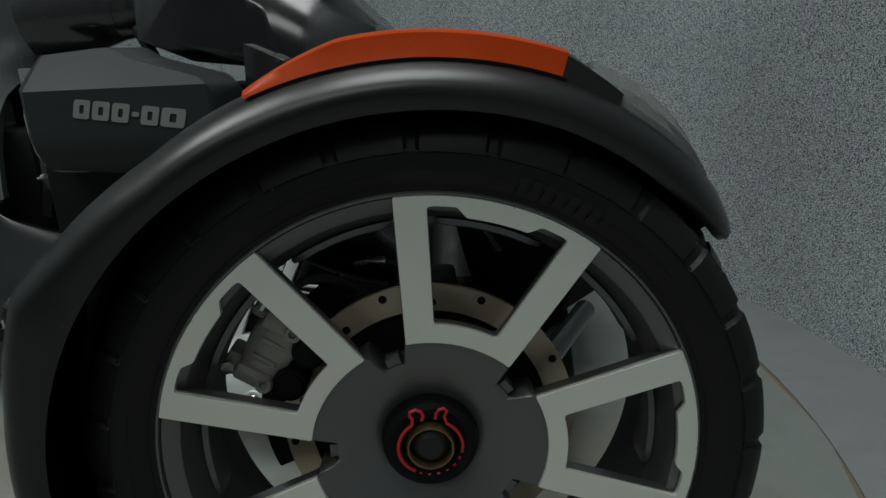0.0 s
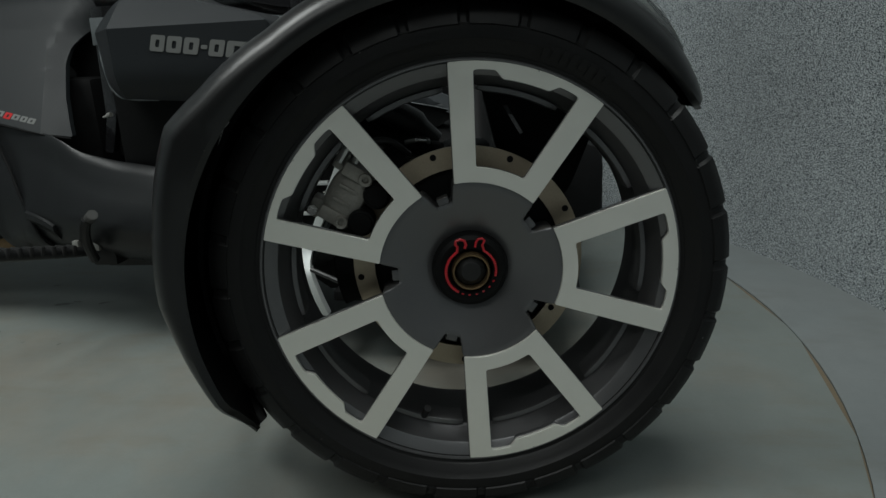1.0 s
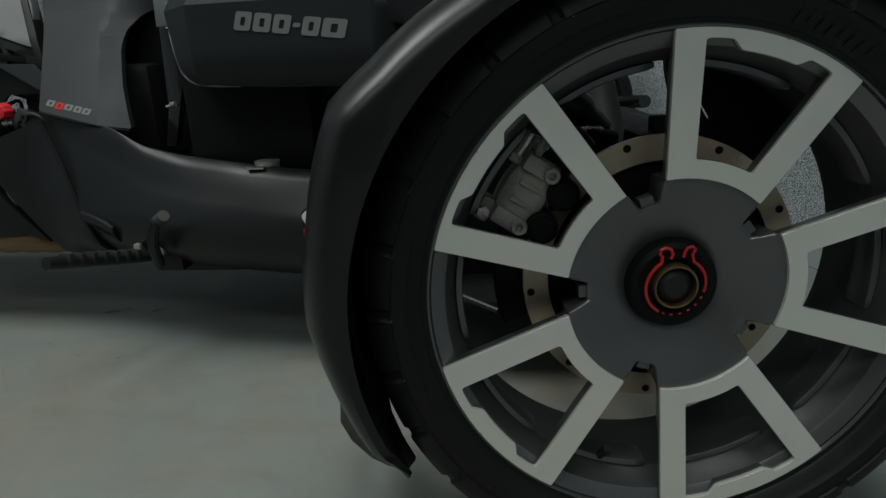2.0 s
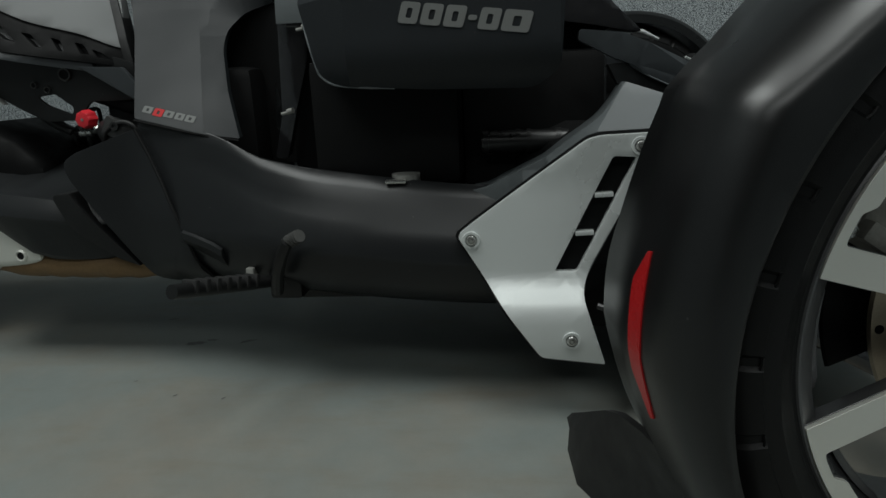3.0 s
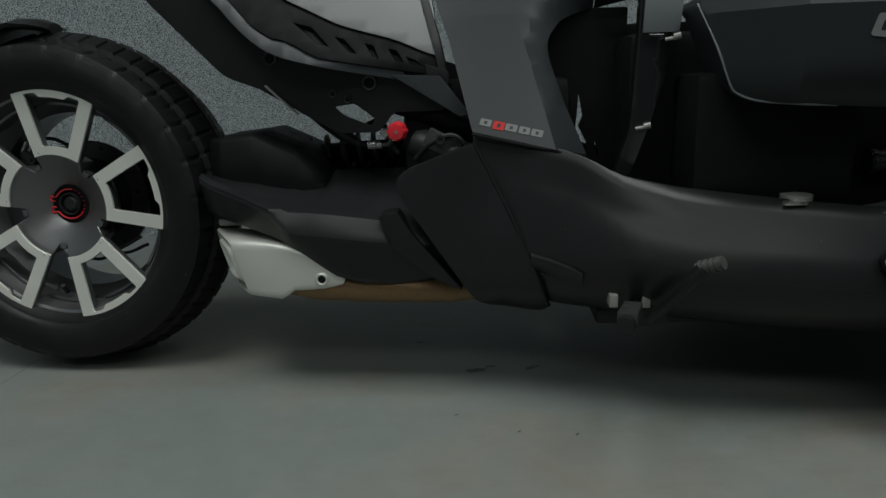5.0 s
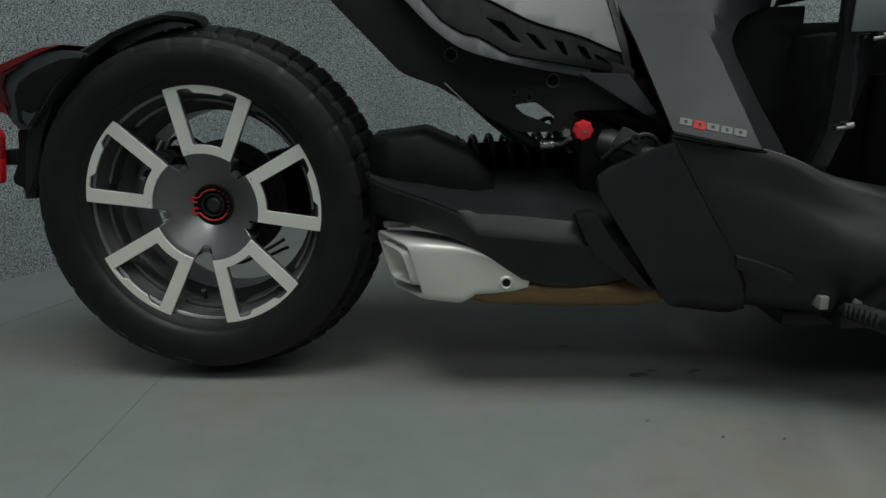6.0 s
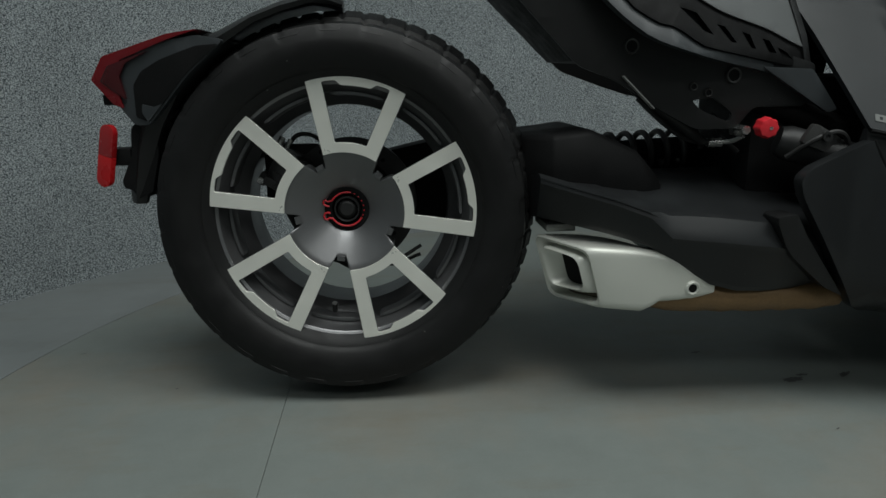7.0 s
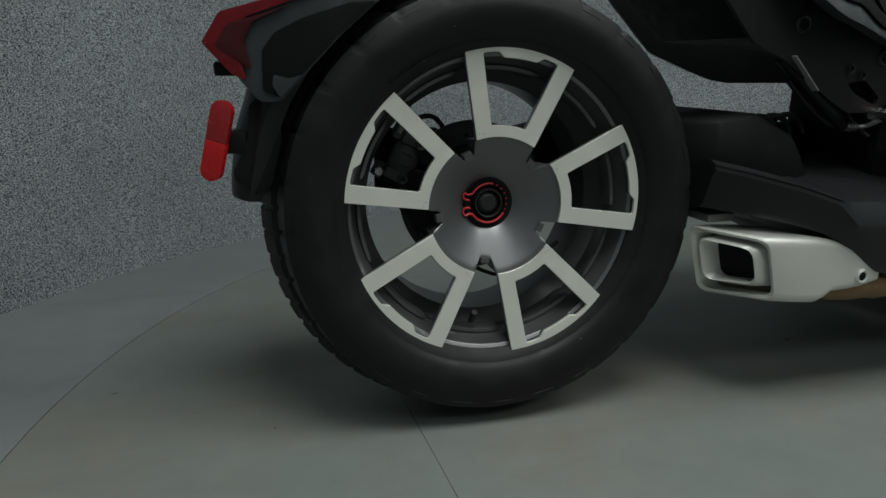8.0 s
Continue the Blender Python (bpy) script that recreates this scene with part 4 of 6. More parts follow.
part("cover_fin", panel(rounded([(-1.128, 0.315), (-1.098, 0.317), (-1.079, 0.285), (-1.006, 0.192), (-1.038, 0.207), (-1.105, 0.262)], [0.012, 0.002, 0, 0.002, 0.01, 0.02]), lambda x, z: -0.231 + 0.20 * max(0, x + 1.09), 0.04, 0.03, bevel=0.002), M_black, trike, "black fin ahead of the swingarm")
# upper side panel with its forward chamfer
TANK_LEAN = ((0.38, -0.233), (0.60, -0.066), (0.66, -0.032), (0.84, 0.02))


def tank_y(x, z):
    y = step(TANK_LEAN, z)
    split = step(((0.405, -0.868), (0.485, -0.886), (0.552, -0.905), (0.588, -0.896), (0.64, -0.87)), z)
    if x > split:
        y += 0.72 * min(x - split, 0.10) * step(((0.40, 1.0), (0.58, 0.7), (0.66, 0.0)), z)
    return y


pts = rounded([(-0.986, 0.428), (-0.915, 0.412), (-0.820, 0.390), (-0.848, 0.462), (-0.868, 0.530), (-0.868, 0.558), (-0.845, 0.588), (-0.815, 0.599), (-0.79, 0.605), (-0.79, 0.82), (-0.90, 0.82), (-1.06, 0.72), (-1.04, 0.615), (-1.02, 0.558), (-1.006, 0.505)],
              [0.003, 0, 0.004, 0, 0.015, 0.012, 0.015, 0.01, 0.002, 0.02, 0.05, 0.03, 0.0, 0.0, 0.0])
front_pts = rounded([(-0.792, 0.603), (-0.70, 0.620), (-0.60, 0.645), (-0.53, 0.648), (-0.46, 0.618), (-0.40, 0.615), (-0.36, 0.66), (-0.42, 0.76), (-0.62, 0.82), (-0.792, 0.82)],
                    [0.002, 0.0, 0.02, 0.02, 0.02, 0.02, 0.03, 0.05, 0.05, 0.002])
TANK_CREASE = [((-0.868, 0.405), (-0.905, 0.552))]
part("tank_side", panel(pts, tank_y, 0.012, 0.016, bevel=0.003, creases=TANK_CREASE), M_slate, trike, "dark slate side panel with a small badge", sharp=14)
part("tank_front", panel(front_pts, lambda x, z: -0.052 - 0.06 * math.sin(min(1, max(0, (z - 0.6) / 0.2)) * 3.14), 0.012, 0.03, bevel=0.003), M_gloss, trike, "gloss black front of the tank cover")
part("tank_core", loft([[Vector((x, -0.012, 0.66)), Vector((x, -0.008, 0.76)), Vector((x, 0.0, 0.84)), Vector((x, 0.06, 0.84)), Vector((x, 0.15, 0.76)), Vector((x, 0.17, 0.68)), Vector((x, 0.1, 0.665)), Vector((x, 0.02, 0.655))] for x in (-0.95, -0.85, -0.7, -0.55, -0.46)], bevel=0.006),
     M_satin, trike, "black upper body")
part("tank_side", panel(pts, lambda x, z: -tank_y(x, z) - 0.012, 0.012, 0.03, bevel=0), M_slate, trike)


part("panel_seal", tube([(x, tank_y(x, z) - 0.001, z - 0.002) for x, z in ((-0.986, 0.427), (-0.95, 0.419), (-0.915, 0.411), (-0.86, 0.399), (-0.822, 0.389))], 0.0022, 8), M_deep, trike)
part("panel_seal", tube([(x + 0.001, corner_y(x, z) + 0.002, z) for x, z in ((-0.985, 0.412), (-0.965, 0.372), (-0.945, 0.332), (-0.925, 0.291), (-0.905, 0.250), (-0.890, 0.208), (-0.877, 0.168))], 0.0028, 8), M_deep, trike)


def badge(marks, height, slant, place, mats, name="badge", label=""):
    """Plain slanted blocks with a slot, in a row: each (start, width, material, foot, head)."""
    for s, w, mi, h0, h1 in marks:
        def loop(ax, bx, az, bz, r):
            return [(u + slant * v, v) for u, v in rounded([(ax, az), (bx, az), (bx, bz), (ax, bz)], r, 3)]

        z0, z1 = h0 * height, h1 * height
        rims = [loop(s, s + w, z0, z1, height * 0.16)]
        if h1 - h0 > 0.5:
            rims.append(loop(s + w * 0.36, s + w * 0.64, z0 + (z1 - z0) * 0.26, z1 - (z1 - z0) * 0.28, height * 0.08))
        bm = bmesh.new()
        edges = []
        for rim in rims:
            vs = [bm.verts.new(place(u, v, 0.0008)) for u, v in rim]
            edges += [bm.edges.new((vs[i - 1], vs[i])) for i in range(len(vs))]
        bmesh.ops.triangle_fill(bm, use_beauty=True, use_dissolve=False, edges=edges)
        got = bmesh.ops.extrude_face_region(bm, geom=bm.faces[:], use_keep_orig=True)
        for g in got["geom"]:
            if isinstance(g, bmesh.types.BMVert):
                g.co.y += 0.0008
        part(name, bm, mats[mi], trike, label)


# small badge of five bars, one of them red
def tank_place(u, v, d):
    x, z = -0.976 + u * 0.976, 0.4375 - u * 0.215 + v
    return (x, tank_y(x, z) - 0.0003 - d, z)


badge([(0.0, 0.0165, 0, 0, 1), (0.0195, 0.0165, 1, -0.15, 1), (0.0375, 0.017, 0, 0, 1), (0.0575, 0.0155, 0, 0, 1), (0.0755, 0.0165, 0, 0, 1)], 0.0098, 0.35, tank_place, (M_logo, M_logo_red))


# air box cover
def box_y(x, z):
    y = -0.362
    y += 1.1 * max(0, z - 0.574) + 11.0 * max(0, 0.508 - z) ** 2
    y += 1.15 * max(0, -0.60 - x)
    y += 0.5 * max(0, x + 0.335)
    return y


pts = rounded([(-0.690, 0.590), (-0.655, 0.480), (-0.630, 0.466), (-0.50, 0.456), (-0.365, 0.4525), (-0.334, 0.475), (-0.329, 0.570), (-0.348, 0.583), (-0.46, 0.610), (-0.50, 0.628), (-0.64, 0.618)], [0.01, 0.02, 0.02, 0.01, 0.015, 0.02, 0.01, 0.01, 0.01, 0.015, 0.02])
part("air_box_cover", panel(pts, box_y, 0.09, 0.013, bevel=0.004, creases=(((0, 0.574), (1, 0.574)), ((-0.60, 0), (-0.60, 1)), ((-0.335, 0), (-0.335, 1)))), M_box, trike, "matte black air box cover with a pale logo shape", sharp=22)

# the lit lower left edge of the cover, drawn as a paler tube
part("box_edge", tube([(x, box_y(x, z) + 0.0005, z) for x, z in ((-0.6895, 0.588), (-0.673, 0.535), (-0.6575, 0.487), (-0.650, 0.476), (-0.630, 0.4665), (-0.590, 0.4625), (-0.545, 0.459))], [0.0016, 0.0018, 0.0018, 0.0018, 0.0018, 0.0015, 0.0008], 8, smooth=3), M_arm, trike, "grey line drawn as the highlight on the air box cover's edge")


def box_place(u, v, d):
    x, z = -0.5320 + u, 0.5375 - u * 0.125 + v
    return (x, box_y(x, z) - 0.0004 - d, z)


badge([(0.0, 0.0235, 0, 0, 1), (0.0270, 0.0245, 0, 0, 1), (0.0550, 0.0245, 0, 0, 1), (0.0830, 0.0105, 0, 0.38, 0.62), (0.0965, 0.0245, 0, 0, 1), (0.1245, 0.0335, 0, 0, 1)], 0.0255, 0.30, box_place, (M_logo, M_logo_red), "logo_bar", "")

# what shows in the opening under the air box
part("battery_box", block(-0.685, -0.47, -0.250, -0.05, 0.32, 0.50, 0.012), M_deep, trike, "black lower box under the air box")
part("radiator_shroud", block(-0.47, -0.26, -0.205, -0.12, 0.20, 0.500, 0.015), M_deep, trike, "black radiator shroud")
part("engine_block", block(-0.755, -0.25, -0.14, 0.14, 0.16, 0.56, 0.02), M_deep, trike, "black engine block")
part("coolant_pipe", tube([(-0.440, -0.222, 0.3740), (-0.225, -0.222, 0.3740)], 0.0165, 18), M_hose, trike, "smooth black hose")
for x, w in ((-0.434, 0.004), (-0.388, 0.003), (-0.372, 0.003), (-0.330, 0.004), (-0.292, 0.003), (-0.280, 0.003)):
    part("hose_clamp", tube([(x - w, -0.222, 0.3740), (x + w, -0.222, 0.3740)], 0.0180, 18), M_spring, trike)
part("hose_end", tube([(-0.262, -0.222, 0.376), (-0.246, -0.226, 0.376)], [0.0185, 0.0180, 0.0160], 16), M_cast, trike, "grey metal hose end")
bm = bmesh.new()
for k in range(6):
    tube([(-0.262 + 0.008 * k, -0.235, 0.428 - 0.007 * k), (-0.258 + 0.008 * k, -0.235, 0.4245 - 0.007 * k)], 0.017, 14, bm)
part("bellows", bm, M_hose, trike, "black rubber bellows")
part("frame_plate", panel(rounded([(-0.90, 0.33), (-0.742, 0.33), (-0.735, 0.605), (-0.90, 0.605)], 0.004), -0.030, 0.004, 0.05,
     holes=[rounded([(-0.811, 0.471), (-0.804, 0.435), (-0.811, 0.419), (-0.796, 0.388), (-0.796, 0.373), (-0.817, 0.393)], 0.002, 2), [(-0.784, 0.396), (-0.774, 0.367), (-0.780, 0.368)]], bevel=0), M_deep, trike)
part("bracket_plate", panel([(-0.743, 0.605), (-0.690, 0.605), (-0.695, 0.557), (-0.745, 0.557)], -0.186, 0.004, 0.05, bevel=0.001), M_arm, trike, "grey plate on the frame bracket")
part("filler_cap", moved(revolve([(0, 0.0), (0.020, 0.0), (0.0205, 0.004), (0.0205, 0.014), (0.0, 0.016)], 32, False), Matrix.Translation((-0.549, -0.262, 0.324)) @ pose(0, 0, 0, 90, 0, 0)), M_cast, trike, "silver filler cap")
part("filler_lever", block(-0.575, -0.545, -0.290, -0.280, 0.328, 0.333, 0.0015), M_steel, trike)
pts = rounded([(-0.747, 0.625), (-0.690, 0.625), (-0.701, 0.552), (-0.707, 0.501), (-0.729, 0.429), (-0.753, 0.354), (-0.775, 0.355), (-0.755, 0.422), (-0.748, 0.55)], 0.006)
part("bracket", panel(pts, lambda x, z: -0.178 + 0.25 * abs(x + 0.726), 0.02, 0.02), M_gloss, trike, "black frame bracket with steel clips")
for x, z in ((-0.700, 0.549), (-0.736, 0.427)):
    part("clip_screw", tube([(x - 0.014, -0.186, z - 0.002), (x, -0.19, z)], 0.0026, 10, tube([(x - 0.003, -0.19, z + 0.001), (x + 0.006, -0.192, z + 0.003)], 0.0046, 10)), M_cast, trike, "steel clip screw")
part("inner_panel", block(-0.755, -0.55, -0.02, 0.02, 0.36, 0.58, 0.01), M_deep, trike)

# front arm of the body and its silver cover
pts = rounded([(-0.475, 0.262), (-0.457, 0.316), (-0.428, 0.322), (-0.412, 0.332), (-0.352, 0.360), (-0.317, 0.388), (-0.285, 0.411), (-0.267, 0.431), (-0.250, 0.455), (-0.146, 0.418), (-0.142, 0.408), (-0.160, 0.391), (-0.205, 0.391), (-0.30, 0.20), (-0.36, 0.10)], [0.01, 0.008, 0.01, 0.01, 0.01, 0.01, 0.01, 0.01, 0.005, 0.006, 0.004, 0.006, 0.01, 0.01, 0.01])


def arm_y(x, z):
    d = -(x + 0.274) * 0.832 + (z - 0.417) * 0.555
    return -0.335 + 0.55 * max(0, z - 0.395) + 0.25 * max(0, -0.40 - x) + 1.1 * max(0, min(0.026, d))


part("front_arm_cover", panel(pts, arm_y, 0.05, 0.03, bevel=0.005, creases=(((0, 0.395), (1, 0.395)), ((-0.40, 0), (-0.40, 1)), ((-0.274, 0.417), (-0.246, 0.459)))), M_arm, trike, "dark grey front arm cover", sharp=20)


def silver_y(x, z):
    u = min(1, max(0, (0.215 - z) / 0.06))
    y = -0.352 - 0.028 * u * u * (3 - 2 * u)
    y += 0.12 * max(0, 0.12 - z)
    y -= 0.10 * max(0, z - 0.33)
    return y


SIL = [(-0.471, 0.266), (-0.448, 0.284), (-0.302, 0.388), (-0.285, 0.392), (-0.206, 0.394), (-0.230, 0.348), (-0.296, 0.222), (-0.308, 0.188), (-0.278, 0.093), (-0.362, 0.103), (-0.430, 0.198)]
SLOT = [(-0.270, 0.366), (-0.241, 0.364), (-0.314, 0.214), (-0.343, 0.215)]
pts = rounded(SIL, [0.008, 0.006, 0.008, 0.006, 0.004, 0, 0.012, 0.02, 0.004, 0.006, 0.02])
part("silver_cover", panel(pts, silver_y, 0.016, 0.014, holes=[rounded(SLOT, 0.004)], bevel=0.0065), M_silver, trike, "silver painted side cover with a vent slot")
part("cover_seal", panel([(-0.322 + (p[0] + 0.322) * 1.034, 0.272 + (p[1] - 0.272) * 1.034) for p in pts], lambda x, z: silver_y(x, z) + 0.010, 0.006, 0.014, holes=[rounded(SLOT, 0.004)], bevel=0.001), M_deep, trike, "black seal behind the silver cover")
part("slot_back", panel([(-0.274, 0.372), (-0.232, 0.370), (-0.310, 0.206), (-0.352, 0.208)], -0.3385, 0.002, 0.05, bevel=0), M_deep, trike)
for zz, xx in ((0.316, -0.280), (0.266, -0.304)):
    part("slot_bar", loft([[Vector((xx - 0.012 + 0.024 * u, -0.353 + 0.004 * u, zz + 0.003 * c)) + Vector((0, 0.014 * d, 0)) for c, d in ((-1, 0), (1, 0), (1, 1), (-1, 1))] for u in (0, 0.5, 1)], bevel=0.001), M_silver, trike)
bolt = revolve([(0.0, -0.0045), (0.0022, -0.0045), (0.0028, -0.0025), (0.0034, -0.0045), (0.0055, -0.004), (0.0072, -0.001), (0.0075, 0.003), (0.0, 0.003)], 24, False)
bolt_me = finish(bolt)
bolt_me.materials.append(M_steel)
ring_me = finish(revolve([(0.0082, -0.001), (0.0115, -0.0012), (0.012, 0.002), (0.0082, 0.002)], 28))
ring_me.materials.append(M_silver)
for x, z in ((-0.237, 0.378), (-0.452, 0.260), (-0.3225, 0.1285)):
    for me, nm, lb in ((bolt_me, "bolt", "bright domed bolt"), (ring_me, "bolt_seat", "")):
        b = part(nm, me, None, trike, lb)
        b.matrix_basis = Matrix.Translation((x, silver_y(x, z) - 0.0015, z))

# front nose between the wheels, hood and dash
bm = loft([[Vector((x, -w, z0)), Vector((x, -w * 0.98, z1 - 0.03)), Vector((x, -w * 0.75, z1)), Vector((x, w * 0.75, z1)), Vector((x, w * 0.98, z1 - 0.03)), Vector((x, w, z0)), Vector((x, 0, z0 - 0.01))]
           for x, w, z0, z1 in ((-0.40, 0.20, 0.13, 0.40), (-0.30, 0.29, 0.11, 0.40), (-0.10, 0.27, 0.11, 0.39), (0.08, 0.18, 0.15, 0.36), (0.20, 0.10, 0.20, 0.32))], bevel=0.008)
part("nose", bm, M_deep, trike, "black nose between the front wheels")
# added plate that blocks the lamps, so the floor below falls dark
part("skid_plate", block(-0.26, 0.14, -0.40, 0.40, 0.128, 0.146, 0.006), M_deep, trike, "black plate added under the nose to shade the floor")
hood = loft([[Vector((x, -w, z0)), Vector((x, -w * 0.9, (z0 + z1) / 2 + 0.01)), Vector((x, -w * 0.5, z1)), Vector((x, w * 0.5, z1)), Vector((x, w * 0.9, (z0 + z1) / 2 + 0.01)), Vector((x, w, z0))]
             for x, w, z0, z1 in ((-0.56, 0.13, 0.640, 0.84), (-0.46, 0.145, 0.602, 0.83), (-0.38, 0.15, 0.592, 0.80), (-0.32, 0.15, 0.585, 0.76), (-0.24, 0.13, 0.606, 0.71), (-0.17, 0.09, 0.618, 0.642))], bevel=0.006)
part("hood", hood, M_gloss, trike, "gloss black front hood")
part("hood_trim", panel(rounded([(-0.54, 0.640), (-0.38, 0.606), (-0.31, 0.600), (-0.335, 0.68), (-0.45, 0.74)], 0.01), lambda x, z: -0.158 + 0.1 * (z - 0.63), 0.02, 0.03), M_gloss, trike)
part("frame_strut", tube([(-0.575, -0.10, 0.66), (-0.535, -0.12, 0.60), (-0.50, -0.13, 0.55)], 0.010, 10), M_deep, trike, "black frame strut")
WING = rounded([(-0.310, 0.521), (-0.247, 0.516), (-0.212, 0.503), (-0.162, 0.480), (-0.119, 0.458), (-0.023, 0.409), (-0.015, 0.396), (-0.090, 0.426), (-0.118, 0.439), (-0.159, 0.453), (-0.234, 0.475), (-0.261, 0.484), (-0.312, 0.508)], 0.004)
BLADE = rounded([(-0.241, 0.478), (-0.209, 0.469), (-0.159, 0.452), (-0.118, 0.439), (-0.090, 0.428), (-0.066, 0.416), (-0.072, 0.413), (-0.107, 0.423), (-0.162, 0.437), (-0.208, 0.457)], 0.003)
UNDER = rounded([(-0.270, 0.477), (-0.238, 0.478), (-0.205, 0.462), (-0.158, 0.442), (-0.103, 0.428), (-0.067, 0.416), (-0.064, 0.407), (-0.099, 0.387), (-0.152, 0.405), (-0.237, 0.425), (-0.257, 0.454)], 0.003)
HOOK = rounded([(-0.076, 0.416), (-0.063, 0.408), (-0.058, 0.397), (-0.071, 0.380), (-0.078, 0.381), (-0.068, 0.399), (-0.070, 0.408), (-0.083, 0.413)], 0.003)


def wing_y(x, z):
    """The wing runs inward to the front and folds back over its crease."""
    d = (x + 0.212) * 0.542 + (z - 0.503) * 0.84
    return -0.327 + 0.8 * (min(x, -0.23) + 0.312) + 0.3 * max(0, x + 0.23) + 1.1 * max(0, d)


def sided(side, depth, thick):
    return (lambda x, z: depth(x, z)) if side < 0 else (lambda x, z: -depth(x, z) - thick)


for side in (-1, 1):
    part("nose_wing", panel(WING, sided(side, wing_y, 0.016), 0.016, 0.03, bevel=0.003, creases=(((-0.212, 0.503), (-0.119, 0.443)),)), M_tail, trike, "satin black nose wing", sharp=24)
    part("wing_blade", panel(BLADE, sided(side, lambda x, z: wing_y(x, z) - 0.001, 0.015), 0.015, 0.03, bevel=0.002), M_tail, trike, "dark grey lower wing blade")
    part("wing_liner", panel(UNDER, sided(side, lambda x, z: wing_y(x, z) + 0.006, 0.03), 0.03, 0.03, bevel=0.002), M_black, trike, "black liner under the wing")
    part("wing_hook", panel(HOOK, sided(side, lambda x, z: wing_y(x, z) - 0.004, 0.01), 0.010, 0.03, bevel=0.002), M_arm, trike, "grey hooked wing end")
    part("wing_edge", tube([(-0.245, side * 0.262, 0.4795), (-0.210, side * 0.256, 0.4585), (-0.162, side * 0.242, 0.4385), (-0.107, side * 0.226, 0.4245), (-0.074, side * 0.216, 0.4155)], 0.0011, 6, smooth=4), M_arm, trike)
    part("wing_line", tube([(-0.160, side * 0.236, 0.4815), (-0.140, side * 0.228, 0.4715), (-0.122, side * 0.224, 0.4605)], 0.0016, 6), M_silver, trike, "thin silver edge line")
    part("hood_line", tube([(-0.222, side * 0.172, 0.523), (-0.205, side * 0.167, 0.5195), (-0.182, side * 0.162, 0.5085)], [0.0026, 0.0034, 0.0020], 8), M_silver, trike, "short silver hood edge")
part("visor", panel(rounded([(-0.215, 0.519), (-0.218, 0.524), (-0.247, 0.553), (-0.290, 0.598), (-0.350, 0.625), (-0.350, 0.543), (-0.279, 0.531), (-0.238, 0.522)], 0.003), lambda x, z: -0.210 + 0.15 * max(0, z - 0.53), 0.12, 0.03, bevel=0.003), M_gloss, trike, "smoked black visor edge")
for side in (-1, 1):
    for z, xs, r in ((0.345, (-0.16, 0.12), 0.014), (0.185, (-0.20, 0.16), 0.016)):
        for x in xs:
            part("suspension_arm", tube([(x, side * 0.22, z + 0.02), (0.0, side * 0.63, z - 0.01)], r, 12), M_gloss, trike, "black suspension arm")
    part("shock", tube([(-0.03, side * 0.24, 0.47), (-0.01, side * 0.50, 0.24)], [0.026, 0.030, 0.026], 14), M_deep, trike)
    part("knuckle", block(-0.05, 0.05, min(side * 0.61, side * 0.665), max(side * 0.61, side * 0.665), 0.16, 0.40, 0.015), M_deep, trike)

# two pale rods stand in for highlights on the glossy black suspension tubes
part("link_rod", tube([(-0.226, -0.45, 0.3325), (-0.208, -0.45, 0.328), (-0.180, -0.45, 0.326)], [0.0018, 0.0024, 0.0024], 8), M_cast, trike, "pale metal rod drawn as a glint on the suspension")
part("brake_line", tube([(-0.252, -0.42, 0.3155), (-0.231, -0.42, 0.312), (-0.205, -0.42, 0.306)], 0.0013, 8), M_cast, trike, "thin pale rod drawn as a glint on the suspension")
part("tie_rod", tube([(-0.292, -0.40, 0.184), (-0.17, -0.45, 0.152)], 0.0042, 10), M_spring, trike, "grey steering tie rod")

# foot rest, toe lever
PEG_A, PEG_B = Vector((-0.758, -0.265, 0.180)), Vector((-0.815, -0.468, 0.231))
part("foot_peg", tube([PEG_A, PEG_A.lerp(PEG_B, 0.3), PEG_A.lerp(PEG_B, 0.9), PEG_B], [0.0085, 0.010, 0.0105, 0.0095], 14), M_black, trike, "ribbed black foot peg")
PEG_TURN = (PEG_B - PEG_A).to_track_quat("Y", "Z").to_matrix().to_4x4()
for k in range(7):
    c = PEG_A.lerp(PEG_B, 0.28 + 0.095 * k)
    part("peg_rib", block(-0.012, 0.012, -0.0040, 0.0040, -0.004, 0.0135, 0.0022, Matrix.Translation(c) @ PEG_TURN), M_rubber, trike)
for x, y in ((-0.792, -0.272), (-0.748, -0.275)):
    part("peg_clamp", block(x - 0.006, x + 0.006, y - 0.012, y + 0.012, 0.186, 0.205, 0.002), M_cast, trike)
part("peg_mount", block(-0.765, -0.715, -0.28, -0.22, 0.155, 0.205, 0.006), M_black, trike)
part("toe_lever", tube([(-0.745, -0.30, 0.175), (-0.728, -0.335, 0.215), (-0.712, -0.355, 0.245), (-0.700, -0.362, 0.265)], 0.009, 10, smooth=4), M_black, trike, "black toe lever")
part("toe_pad", tube([(-0.703, -0.352, 0.262), (-0.678, -0.374, 0.276)], [0.0075, 0.0085, 0.0075], 12), M_pad, trike, "grooved grey toe pad")
for k in range(4):
    u = 0.2 + 0.22 * k
    c = Vector((-0.703, -0.352, 0.262)).lerp(Vector((-0.678, -0.374, 0.276)), u)
    part("pad_rib", tube([c - Vector((0.0018, -0.0016, 0.001)), c + Vector((0.0018, -0.0016, 0.001))], 0.0096, 12), M_pad, trike)
part("under_tray", block(-0.80, -0.36, -0.19, 0.19, 0.125, 0.150, 0.006), M_black, trike)

